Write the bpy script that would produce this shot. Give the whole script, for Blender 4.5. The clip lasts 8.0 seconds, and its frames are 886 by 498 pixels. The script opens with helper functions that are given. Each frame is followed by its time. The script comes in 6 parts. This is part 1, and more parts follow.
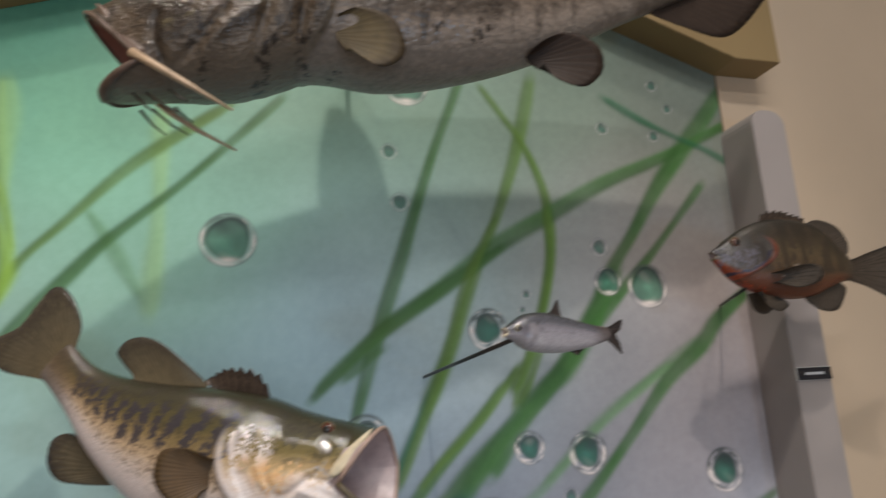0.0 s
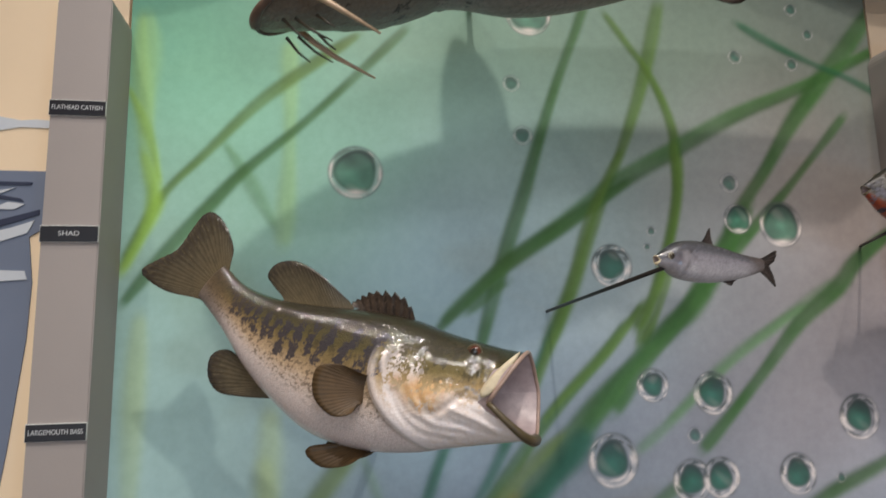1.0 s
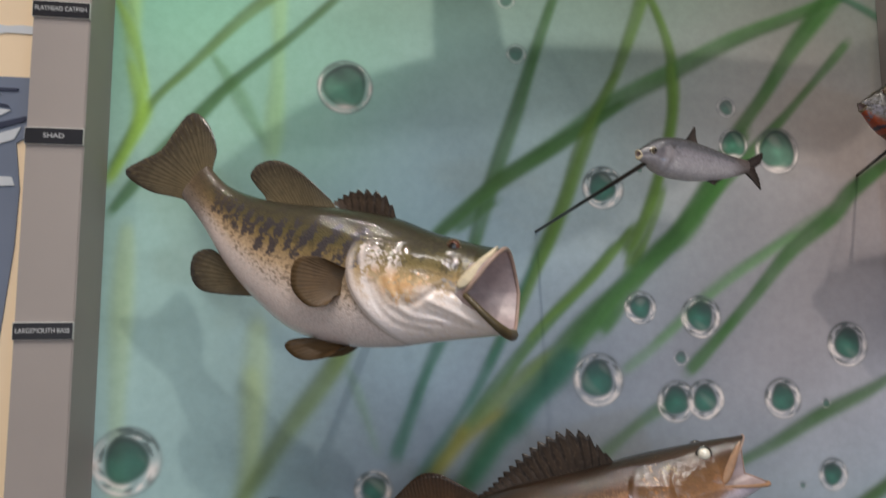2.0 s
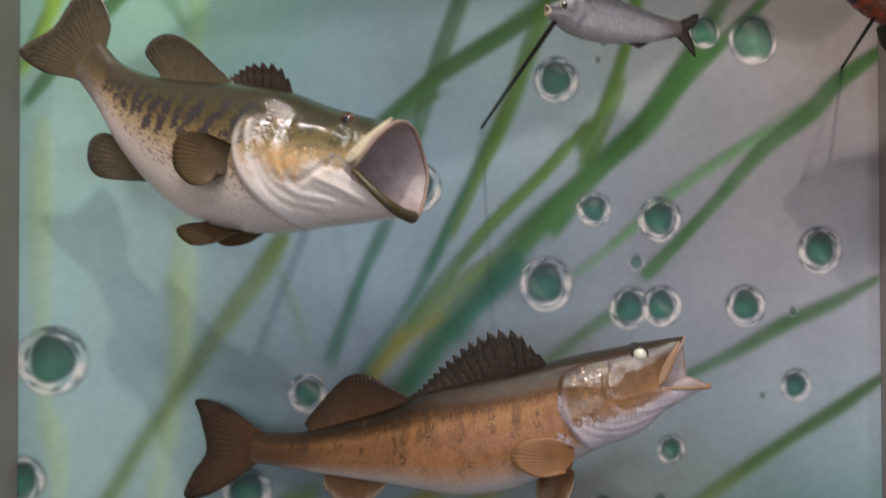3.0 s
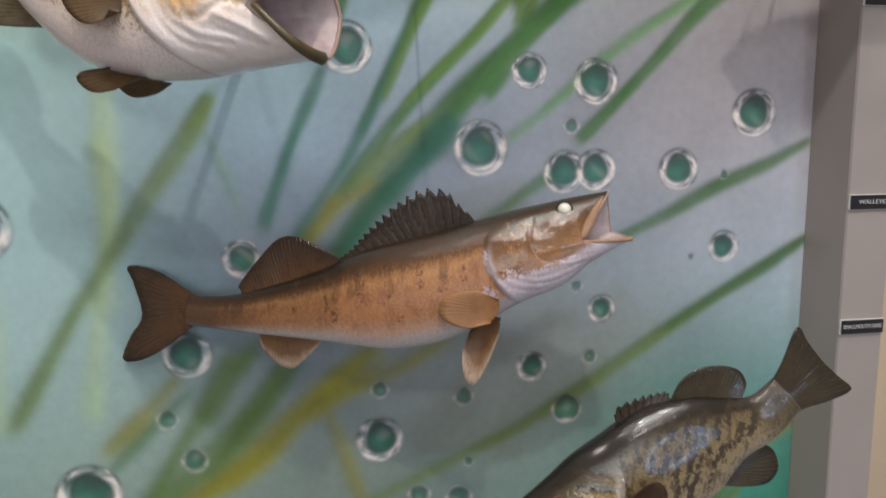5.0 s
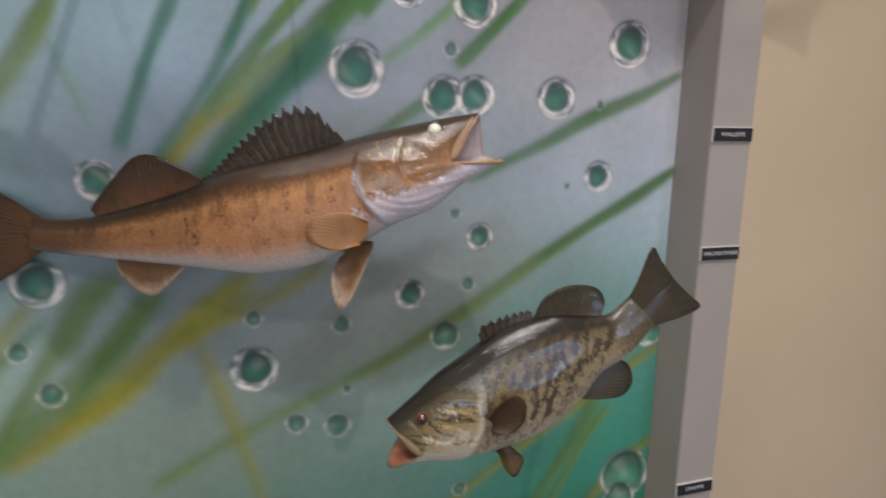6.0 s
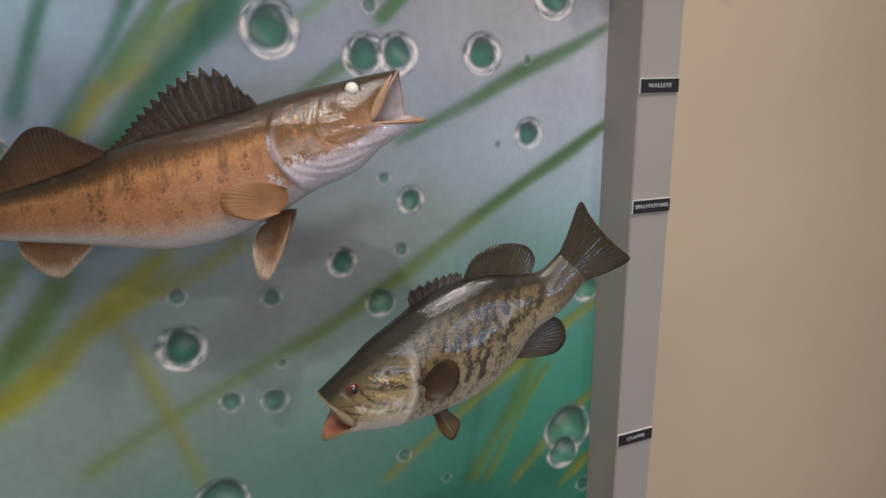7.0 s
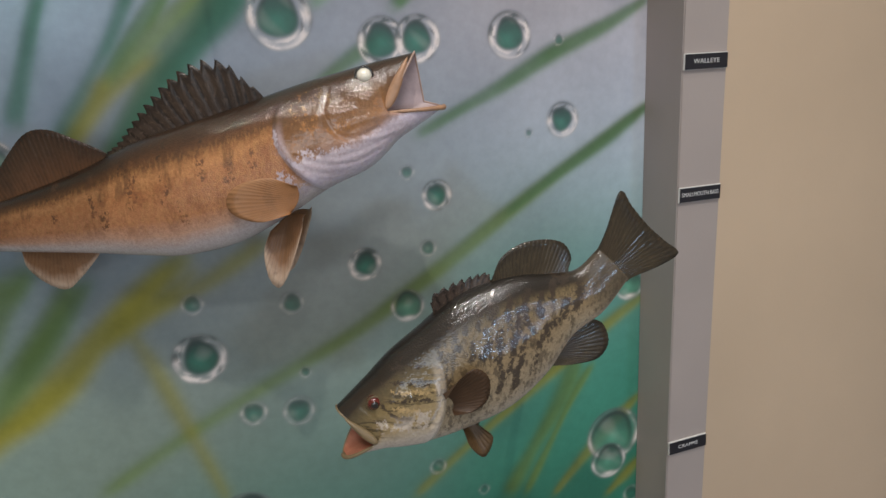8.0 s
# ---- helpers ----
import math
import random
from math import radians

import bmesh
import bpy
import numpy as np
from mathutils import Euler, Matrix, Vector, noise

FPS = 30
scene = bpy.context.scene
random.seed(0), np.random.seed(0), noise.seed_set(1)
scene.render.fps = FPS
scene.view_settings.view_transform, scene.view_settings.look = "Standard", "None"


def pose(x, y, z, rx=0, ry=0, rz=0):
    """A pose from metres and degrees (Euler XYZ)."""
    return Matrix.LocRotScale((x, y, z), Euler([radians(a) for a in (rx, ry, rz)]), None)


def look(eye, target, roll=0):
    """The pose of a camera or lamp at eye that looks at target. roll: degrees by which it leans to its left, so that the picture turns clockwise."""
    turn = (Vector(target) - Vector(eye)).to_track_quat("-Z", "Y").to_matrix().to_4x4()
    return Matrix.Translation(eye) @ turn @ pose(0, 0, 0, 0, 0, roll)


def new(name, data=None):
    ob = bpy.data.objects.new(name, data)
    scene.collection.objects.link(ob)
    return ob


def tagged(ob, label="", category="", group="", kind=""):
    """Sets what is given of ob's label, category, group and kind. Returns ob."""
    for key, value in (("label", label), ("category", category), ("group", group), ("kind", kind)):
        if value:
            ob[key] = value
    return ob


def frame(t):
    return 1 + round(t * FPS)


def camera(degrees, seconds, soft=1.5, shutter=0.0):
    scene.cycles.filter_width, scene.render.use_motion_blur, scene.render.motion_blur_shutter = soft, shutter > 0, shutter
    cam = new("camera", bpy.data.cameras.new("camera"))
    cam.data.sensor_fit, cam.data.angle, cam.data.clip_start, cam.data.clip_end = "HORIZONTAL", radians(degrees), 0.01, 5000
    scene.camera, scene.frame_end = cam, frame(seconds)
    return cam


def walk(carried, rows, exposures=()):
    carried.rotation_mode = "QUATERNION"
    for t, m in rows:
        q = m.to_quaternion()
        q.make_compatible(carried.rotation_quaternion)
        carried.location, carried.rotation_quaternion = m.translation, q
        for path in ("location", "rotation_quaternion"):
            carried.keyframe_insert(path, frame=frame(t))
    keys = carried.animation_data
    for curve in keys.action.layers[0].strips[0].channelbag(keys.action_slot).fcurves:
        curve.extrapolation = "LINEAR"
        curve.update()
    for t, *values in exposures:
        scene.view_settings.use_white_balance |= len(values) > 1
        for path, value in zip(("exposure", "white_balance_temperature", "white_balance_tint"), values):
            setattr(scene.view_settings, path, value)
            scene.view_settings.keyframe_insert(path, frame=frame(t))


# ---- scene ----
cam = camera(68.2, 8.0, soft=1.5, shutter=0.5)
PATH = [
    (0, (0.03, 0.065, 1.693), (0.565, 1.939, 2.142), -3.2),
    (0.5, (-0.031, 0.076, 1.684), (0.34, 2.003, 2.068), -1.5),
    (1, (-0.04, 0.091, 1.671), (0.266, 2.043, 1.981), -1.3),
    (1.2, (-0.042, 0.1, 1.665), (0.244, 2.059, 1.945), -1.1),
    (2.3, (0.017, 0.101, 1.578), (0.301, 2.075, 1.738), 0.0),
    (2.5, (0.041, 0.111, 1.571), (0.315, 2.088, 1.687), 0.1),
    (3, (0.122, 0.143, 1.541), (0.332, 2.132, 1.564), -0.1),
    (3.5, (0.156, 0.163, 1.529), (0.336, 2.153, 1.444), -0.2),
    (4, (0.165, 0.162, 1.527), (0.411, 2.138, 1.333), -0.7),
    (4.2, (0.159, 0.162, 1.528), (0.424, 2.13, 1.296), -0.9),
    (5.3, (0.187, 0.131, 1.464), (0.512, 2.081, 1.161), -0.3),
    (5.5, (0.196, 0.131, 1.454), (0.577, 2.066, 1.117), 0.4),
    (6, (0.23, 0.133, 1.451), (0.772, 2.01, 1.024), 0.9),
    (6.5, (0.251, 0.132, 1.444), (0.889, 1.959, 0.94), 0.3),
    (7, (0.265, 0.144, 1.441), (0.939, 1.952, 0.917), -0.9),
    (7.5, (0.302, 0.172, 1.43), (0.899, 2.012, 0.923), -2.5),
    (8, (0.303, 0.201, 1.426), (0.859, 2.047, 0.894), -3.4),
]

walk(cam, [(t, look(eye, target, roll)) for t, eye, target, roll in PATH],
     [(0.0, -0.26), (1.0, -0.22), (2.5, -0.28), (4.0, -0.04), (5.5, 0.02), (8.0, -0.03)])

# ---- light ----
FRONT, MURAL = 0.998, 1.085          # front face of the posts, plane of the mural
X0, X1 = -0.358, 0.913               # the mural's sides
CEIL = 3.80
WINX = 1.45                          # the window's side

world = bpy.data.worlds.new("world")
scene.world = world
world.use_nodes = True
sky = world.node_tree.nodes.new("ShaderNodeTexSky")
sky.sky_type, sky.sun_disc = "NISHITA", False
sky.sun_elevation, sky.sun_rotation = radians(40), radians(200)
world.node_tree.links.new(sky.outputs[0], world.node_tree.nodes["Background"].inputs[0])
world.node_tree.nodes["Background"].inputs[1].default_value = 0.08


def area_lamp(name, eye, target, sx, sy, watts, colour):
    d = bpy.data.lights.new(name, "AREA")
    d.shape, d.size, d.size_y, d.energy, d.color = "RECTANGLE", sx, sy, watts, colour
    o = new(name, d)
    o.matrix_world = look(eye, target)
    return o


DAY = (0.73, 0.85, 1.0)
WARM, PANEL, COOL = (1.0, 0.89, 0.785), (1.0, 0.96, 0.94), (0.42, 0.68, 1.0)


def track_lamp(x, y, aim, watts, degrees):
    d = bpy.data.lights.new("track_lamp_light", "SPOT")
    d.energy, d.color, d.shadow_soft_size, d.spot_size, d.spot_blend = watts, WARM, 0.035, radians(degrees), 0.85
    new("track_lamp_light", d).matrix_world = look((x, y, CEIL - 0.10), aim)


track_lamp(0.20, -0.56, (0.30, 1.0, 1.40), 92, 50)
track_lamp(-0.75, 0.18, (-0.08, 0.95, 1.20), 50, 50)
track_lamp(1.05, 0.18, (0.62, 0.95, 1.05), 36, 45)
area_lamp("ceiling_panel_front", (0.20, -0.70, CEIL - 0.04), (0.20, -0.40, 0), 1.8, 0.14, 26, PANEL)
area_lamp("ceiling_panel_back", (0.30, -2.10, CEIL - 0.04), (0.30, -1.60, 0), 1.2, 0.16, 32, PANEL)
area_lamp("window_light_wide", (-0.6, -3.15, 1.70), (0.2, 1.0, 1.5), 2.9, 1.4, 27, DAY)
area_lamp("window_light", (WINX + 0.50, -3.15, 1.15), (0.3, 1.0, 1.2), 0.32, 0.26, 15, COOL)


# ---- materials ----
def lin(r, g, b):
    return tuple((c / 12.92 if c <= 0.04045 else ((c + 0.055) / 1.055) ** 2.4) for c in (r / 255, g / 255, b / 255))


class Nodes:
    """A small helper round one material's node tree."""

    def __init__(self, name, rough=0.6, spec=0.4, coat=0.0, coat_rough=0.1):
        self.m = bpy.data.materials.new(name)
        self.m.use_nodes = True
        self.t = self.m.node_tree
        self.b = self.t.nodes["Principled BSDF"]
        self.b.inputs["Roughness"].default_value = rough
        self.b.inputs["Specular IOR Level"].default_value = spec
        self.b.inputs["Coat Weight"].default_value = coat
        self.b.inputs["Coat Roughness"].default_value = coat_rough

    def put(self, kind, **values):
        n = self.t.nodes.new(kind)
        for k, v in values.items():
            n.inputs[k.replace("_", " ")].default_value = v
        return n

    def join(self, a, b):
        self.t.links.new(a, b)

    def maths(self, op, a, b=None):
        n = self.t.nodes.new("ShaderNodeMath")
        n.operation = op
        for i, v in enumerate((a, b)):
            if v is None:
                continue
            if isinstance(v, (int, float)):
                n.inputs[i].default_value = v
            else:
                self.join(v, n.inputs[i])
        return n.outputs[0]

    def step(self, v, lo, hi):
        n = self.t.nodes.new("ShaderNodeMapRange")
        n.interpolation_type = "SMOOTHSTEP"
        self.join(v, n.inputs[0])
        n.inputs[1].default_value, n.inputs[2].default_value = lo, hi
        return n.outputs[0]

    def noise(self, vec, scale, detail=4.0, rough=0.55):
        n = self.put("ShaderNodeTexNoise", Scale=scale, Detail=detail, Roughness=rough)
        if vec is not None:
            self.join(vec, n.inputs["Vector"])
        return n.outputs[0]

    def ramp(self, fac, stops):
        n = self.t.nodes.new("ShaderNodeValToRGB")
        e = n.color_ramp.elements
        while len(e) < len(stops):
            e.new(0.5)
        for el, (p, c) in zip(e, stops):
            el.position, el.color = p, (*c, 1)
        self.join(fac, n.inputs[0])
        return n.outputs[0]

    def mix(self, fac, a, b, mode="MIX"):
        n = self.t.nodes.new("ShaderNodeMix")
        n.data_type, n.blend_type = "RGBA", mode
        if isinstance(fac, (int, float)):
            n.inputs[0].default_value = fac
        else:
            self.join(fac, n.inputs[0])
        for i, v in ((6, a), (7, b)):
            if isinstance(v, tuple):
                n.inputs[i].default_value = (*v, 1)
            else:
                self.join(v, n.inputs[i])
        return n.outputs[2]

    def bump(self, height, strength, distance=0.002):
        n = self.put("ShaderNodeBump", Strength=strength, Distance=distance)
        self.join(height, n.inputs["Height"])
        self.join(n.outputs[0], self.b.inputs["Normal"])
        self.join(n.outputs[0], self.b.inputs["Coat Normal"])

    def colour(self, c):
        if isinstance(c, tuple):
            self.b.inputs["Base Color"].default_value = (*c, 1)
        else:
            self.join(c, self.b.inputs["Base Color"])
        return self.m


def plain(name, c, rough=0.6, vary=0.12, scale=9.0, grain=300.0, bump=0.05, spec=0.4):
    """Paint or plastic: one colour, with faint large stains and a fine grain."""
    n = Nodes(name, rough, spec)
    co = n.t.nodes.new("ShaderNodeTexCoord").outputs["Object"]
    big = n.noise(co, scale)
    dark = tuple(x * (1 - vary) for x in c)
    light = tuple(min(1, x * (1 + vary)) for x in c)
    col = n.ramp(big, [(0.3, dark), (0.7, light)])
    n.bump(n.noise(co, grain, 2), bump, 0.001)
    return n.colour(col)


WALL = plain("wall_paint", lin(197, 177, 153), 0.75, 0.05, 2.5, 160, 0.15)
CREAM = plain("cream_paint", lin(240, 216, 184), 0.75, 0.04, 3, 160, 0.12)
SLATE = plain("slate_paint", lin(112, 122, 142), 0.7, 0.06, 6, 200, 0.1)
NAVY = plain("navy_paint", lin(50, 56, 78), 0.7, 0.06, 6, 200, 0.1)
PALEGREY = plain("pale_grey_paint", lin(200, 205, 212), 0.7, 0.05, 6, 200, 0.1)
POST = plain("grey_post_paint", lin(160, 152, 149), 0.5, 0.05, 4, 240, 0.1)
HEADER = plain("tan_header_paint", lin(146, 124, 86), 0.6, 0.07, 5, 120, 0.12)
FLOOR = plain("floor_carpet", lin(150, 144, 138), 0.9, 0.15, 8, 400, 0.4)
CEILING = plain("ceiling_paint", lin(225, 220, 210), 0.85, 0.03, 3, 150, 0.1)
BLACK = plain("black_plastic", lin(34, 35, 42), 0.35, 0.1, 30, 500, 0.05)
WHITE = plain("white_plastic_edge", lin(225, 225, 222), 0.5, 0.03, 30, 500, 0.03)
LETTER = plain("white_letter", lin(200, 202, 205), 0.6, 0.05, 60, 500, 0.03)
RODM = plain("dark_rod", lin(42, 38, 36), 0.4, 0.2, 40, 500, 0.05)
FRAME = plain("white_frame_paint", lin(230, 228, 222), 0.5, 0.03, 4, 200, 0.05)

mn = Nodes("mural_print", 0.42, 0.35)
at = mn.t.nodes.new("ShaderNodeAttribute")
at.attribute_name = "paint"
mo = mn.t.nodes.new("ShaderNodeTexCoord").outputs["Object"]
grain = mn.noise(mo, 60, 5, 0.6)
col = mn.mix(0.10, at.outputs["Color"], mn.ramp(grain, [(0.35, (0.3, 0.3, 0.3)), (0.65, (0.75, 0.75, 0.75))]), "OVERLAY")
mn.bump(mn.noise(mo, 700, 2), 0.05, 0.0005)
PRINT = mn.colour(col)


# ---- mesh helpers ----
def part(name, bm, material, parent=None, label="", smooth=False):
    me = bpy.data.meshes.new(name)
    bmesh.ops.recalc_face_normals(bm, faces=bm.faces)
    bm.to_mesh(me)
    bm.free()
    for p in me.polygons:
        p.use_smooth = smooth
    me.materials.append(material)
    o = new(name, me)
    if parent is not None:
        o.parent = parent
    if label:
        tagged(o, label)
    return o


def box(x0, x1, y0, y1, z0, z1, bevel=0.0):
    bm = bmesh.new()
    m = Matrix.LocRotScale(((x0 + x1) / 2, (y0 + y1) / 2, (z0 + z1) / 2), None, (x1 - x0, y1 - y0, z1 - z0))
    bmesh.ops.create_cube(bm, size=1, matrix=m)
    if bevel:
        bmesh.ops.bevel(bm, geom=bm.edges[:], offset=bevel, segments=2, affect="EDGES")
    return bm


def slab(points, y0, y1, bevel=0.0):
    """A plate with the outline points (x, z), from y0 (front) to y1 (back)."""
    bm = bmesh.new()
    f = bm.faces.new([bm.verts.new((x, y0, z)) for x, z in points])
    r = bmesh.ops.extrude_face_region(bm, geom=[f])
    bmesh.ops.translate(bm, verts=[v for v in r["geom"] if isinstance(v, bmesh.types.BMVert)], vec=(0, y1 - y0, 0))
    if bevel:
        rim = [e for e in bm.edges if all(abs(v.co.y - y0) < 1e-6 for v in e.verts)]
        bmesh.ops.bevel(bm, geom=rim, offset=bevel, segments=2, affect="EDGES")
    return bm


def tube(points, radii, seg=10):
    bm = bmesh.new()
    rings = []
    pts = [Vector(p) for p in points]
    for i, p in enumerate(pts):
        d = (pts[min(i + 1, len(pts) - 1)] - pts[max(i - 1, 0)]).normalized()
        a = d.orthogonal().normalized() if i == 0 else (a - d * a.dot(d)).normalized()
        b = d.cross(a)
        r = radii[i]
        rings.append([bm.verts.new(p + a * r * math.cos(2 * math.pi * k / seg) + b * r * math.sin(2 * math.pi * k / seg)) for k in range(seg)])
    for r0, r1 in zip(rings, rings[1:]):
        for k in range(seg):
            bm.faces.new((r0[k], r0[(k + 1) % seg], r1[(k + 1) % seg], r1[k]))
    bm.faces.new(rings[0][::-1])
    bm.faces.new(rings[-1])
    return bm


def spline(pts, n):
    """n points along a smooth curve through pts."""
    p = np.array(pts, float)
    ext = np.vstack([2 * p[0] - p[1], p, 2 * p[-1] - p[-2]])
    out = []
    for k in range(n):
        f = k / (n - 1) * (len(p) - 1)
        i = min(int(f), len(p) - 2)
        t = f - i
        a, b, c, d = ext[i:i + 4]
        out.append(0.5 * (2 * b + (c - a) * t + (2 * a - 5 * b + 4 * c - d) * t * t + (3 * b - a - 3 * c + d) * t ** 3))
    return np.array(out)


# ---- room ----
def setting(name, bm, material, label):
    o = part(name, bm, material)
    return tagged(o, label, kind="structure")


RX0, RX1, RY0 = -2.6, 2.9, -3.2
setting("floor", box(RX0, RX1, RY0, 1.4, -0.1, 0), FLOOR, "dull grey-brown carpeted floor of the room")
setting("ceiling", box(RX0, RX1, RY0, 1.4, CEIL, CEIL + 0.1), CEILING, "plain off-white painted ceiling of the room")
setting("wall_north", box(X1 + 0.004, RX1, MURAL, 1.3, 0, CEIL), WALL, "plain beige painted wall beside the fish display")
setting("wall_north_behind_mural", box(X0 - 0.004, X1 + 0.004, MURAL + 0.012, 1.3, 0, CEIL), WALL, "beige painted wall behind the printed mural panel")
setting("wall_north_painted", box(RX0, X0 - 0.004, MURAL, 1.3, 0, CEIL), CREAM, "cream painted wall with slate-blue painted shapes")
setting("wall_west", box(RX0 - 0.15, RX0, RY0, 1.3, 0, CEIL), WALL, "plain beige painted side wall")
setting("wall_east", box(RX1, RX1 + 0.15, RY0, 1.3, 0, CEIL), WALL, "plain beige painted side wall")
WINR = WINX + 1.00
PANES = ((-2.10, 0.90, 0.95, 2.45), (WINX, WINR, 0.95, 1.85))
for nm, x0, x1 in (("wall_south_left", RX0, -2.10), ("wall_south_middle", 0.90, WINX), ("wall_south_right", WINR, RX1)):
    setting(nm, box(x0, x1, RY0 - 0.15, RY0, 0, CEIL), WALL, "plain beige wall beside the daylight windows")
for k, (x0, x1, z0, z1) in enumerate(PANES, 1):
    setting("wall_south_sill_%d" % k, box(x0, x1, RY0 - 0.15, RY0, 0, z0), WALL, "plain beige wall below a daylight window")
    setting("wall_south_lintel_%d" % k, box(x0, x1, RY0 - 0.15, RY0, z1, CEIL), WALL, "plain beige wall above a daylight window")
    win = setting("window_%d" % k, box(x0, x1, RY0 - 0.10, RY0 - 0.05, z0, z0 + 0.05), FRAME, "white framed window that lets daylight in")
    part("window_frame", box(x0, x1, RY0 - 0.10, RY0 - 0.05, z1 - 0.05, z1), FRAME, win)
    for x in (x0, x1 - 0.05):
        part("window_frame", box(x, x + 0.05, RY0 - 0.10, RY0 - 0.05, z0 + 0.05, z1 - 0.05), FRAME, win)


# ---- the mural: a flat print of water weeds and bubbles ----
STEP = 0.0017
NX, NZ = int((X1 - X0) / STEP) + 1, int(1.98 / STEP) + 1
gx = np.linspace(X0, X1, NX)
gz = np.linspace(0.60, 2.58, NZ)
GX, GZ = np.meshgrid(gx, gz)
rng = np.random.default_rng(4)
GAIN = 1.23


def cloudy(cell):
    """Soft painted unevenness with patches of about that size in metres."""
    w, h = int(1.3 / cell) + 3, int(2.0 / cell) + 3
    a = rng.random((h, w))
    fx, fz = (GX - X0) / cell, (GZ - 0.6) / cell
    ix, iz = fx.astype(int), fz.astype(int)
    tx, tz = fx - ix, fz - iz
    tx, tz = tx * tx * (3 - 2 * tx), tz * tz * (3 - 2 * tz)
    return (a[iz, ix] * (1 - tx) + a[iz, ix + 1] * tx) * (1 - tz) + (a[iz + 1, ix] * (1 - tx) + a[iz + 1, ix + 1] * tx) * tz


paint = np.zeros((NZ, NX, 3))
weight = np.zeros((NZ, NX, 1))
WX, WZ = GX + 0.10 * (cloudy(0.22) - 0.5), GZ + 0.16 * (cloudy(0.25) - 0.5)


def tint(x, z, r, g, b):
    global paint, weight
    w = np.exp(-((WX - x) ** 2 + (WZ - z) ** 2) / (2 * 0.13 ** 2))[..., None] + 1e-9
    paint += w * np.array(lin(r, g, b)) * (1.08, 0.94, 1.03) * GAIN
    weight += w


# The header's shade is put into these four top colours of the print.
tint(-0.25, 2.40, 60, 130, 104)
tint(0.15, 2.45, 84, 140, 116)
tint(0.55, 2.45, 104, 134, 118)
tint(0.85, 2.42, 116, 136, 122)
tint(-0.28, 2.14, 118, 182, 148)
tint(-0.30, 1.90, 136, 188, 162)
tint(-0.30, 1.62, 144, 186, 174)
tint(-0.26, 1.36, 146, 186, 182)
tint(-0.22, 1.10, 124, 154, 142)
tint(-0.12, 0.82, 100, 130, 116)
tint(0.02, 2.28, 118, 168, 142)
tint(0.00, 2.00, 140, 196, 172)
tint(0.05, 1.72, 142, 182, 188)
tint(0.10, 1.45, 102, 122, 136)
tint(0.20, 1.30, 104, 124, 128)
tint(0.30, 2.20, 122, 160, 138)
tint(0.30, 1.92, 150, 182, 180)
tint(0.32, 1.62, 122, 142, 152)
# Upper right: shade of header and fish painted into the print by dimmer tints.
tint(0.55, 2.20, 114, 138, 118)
tint(0.58, 1.92, 136, 149, 143)
tint(0.60, 1.60, 130, 138, 140)
tint(0.85, 2.20, 106, 120, 106)
tint(0.85, 1.90, 154, 152, 144)
tint(0.85, 1.60, 146, 148, 146)
tint(0.82, 1.36, 166, 184, 192)
tint(0.50, 1.38, 126, 144, 152)
tint(0.30, 1.18, 108, 126, 122)
tint(0.47, 1.16, 142, 146, 134)
tint(0.55, 1.20, 120, 148, 150)
tint(0.80, 1.16, 120, 160, 156)
tint(0.15, 0.98, 108, 130, 116)
tint(0.45, 0.98, 92, 134, 120)
tint(0.70, 0.95, 66, 130, 112)
tint(0.88, 0.90, 52, 128, 104)
tint(0.35, 0.72, 58, 108, 92)
tint(0.75, 0.68, 40, 108, 84)
paint /= weight
paint *= (0.93 + 0.14 * cloudy(0.09))[..., None]

LEAF, OLIVE, DARK, GOLD = lin(66, 100, 58), lin(92, 114, 54), lin(38, 90, 72), lin(120, 118, 40)
YELLOW, MOSS, PALE, HAZE = lin(150, 174, 84), lin(82, 106, 54), lin(96, 130, 92), lin(164, 186, 128)
FADE = {PALE: 0.55, HAZE: 0.48, MOSS: 0.86, DARK: 0.84, YELLOW: 0.85, GOLD: 0.86}


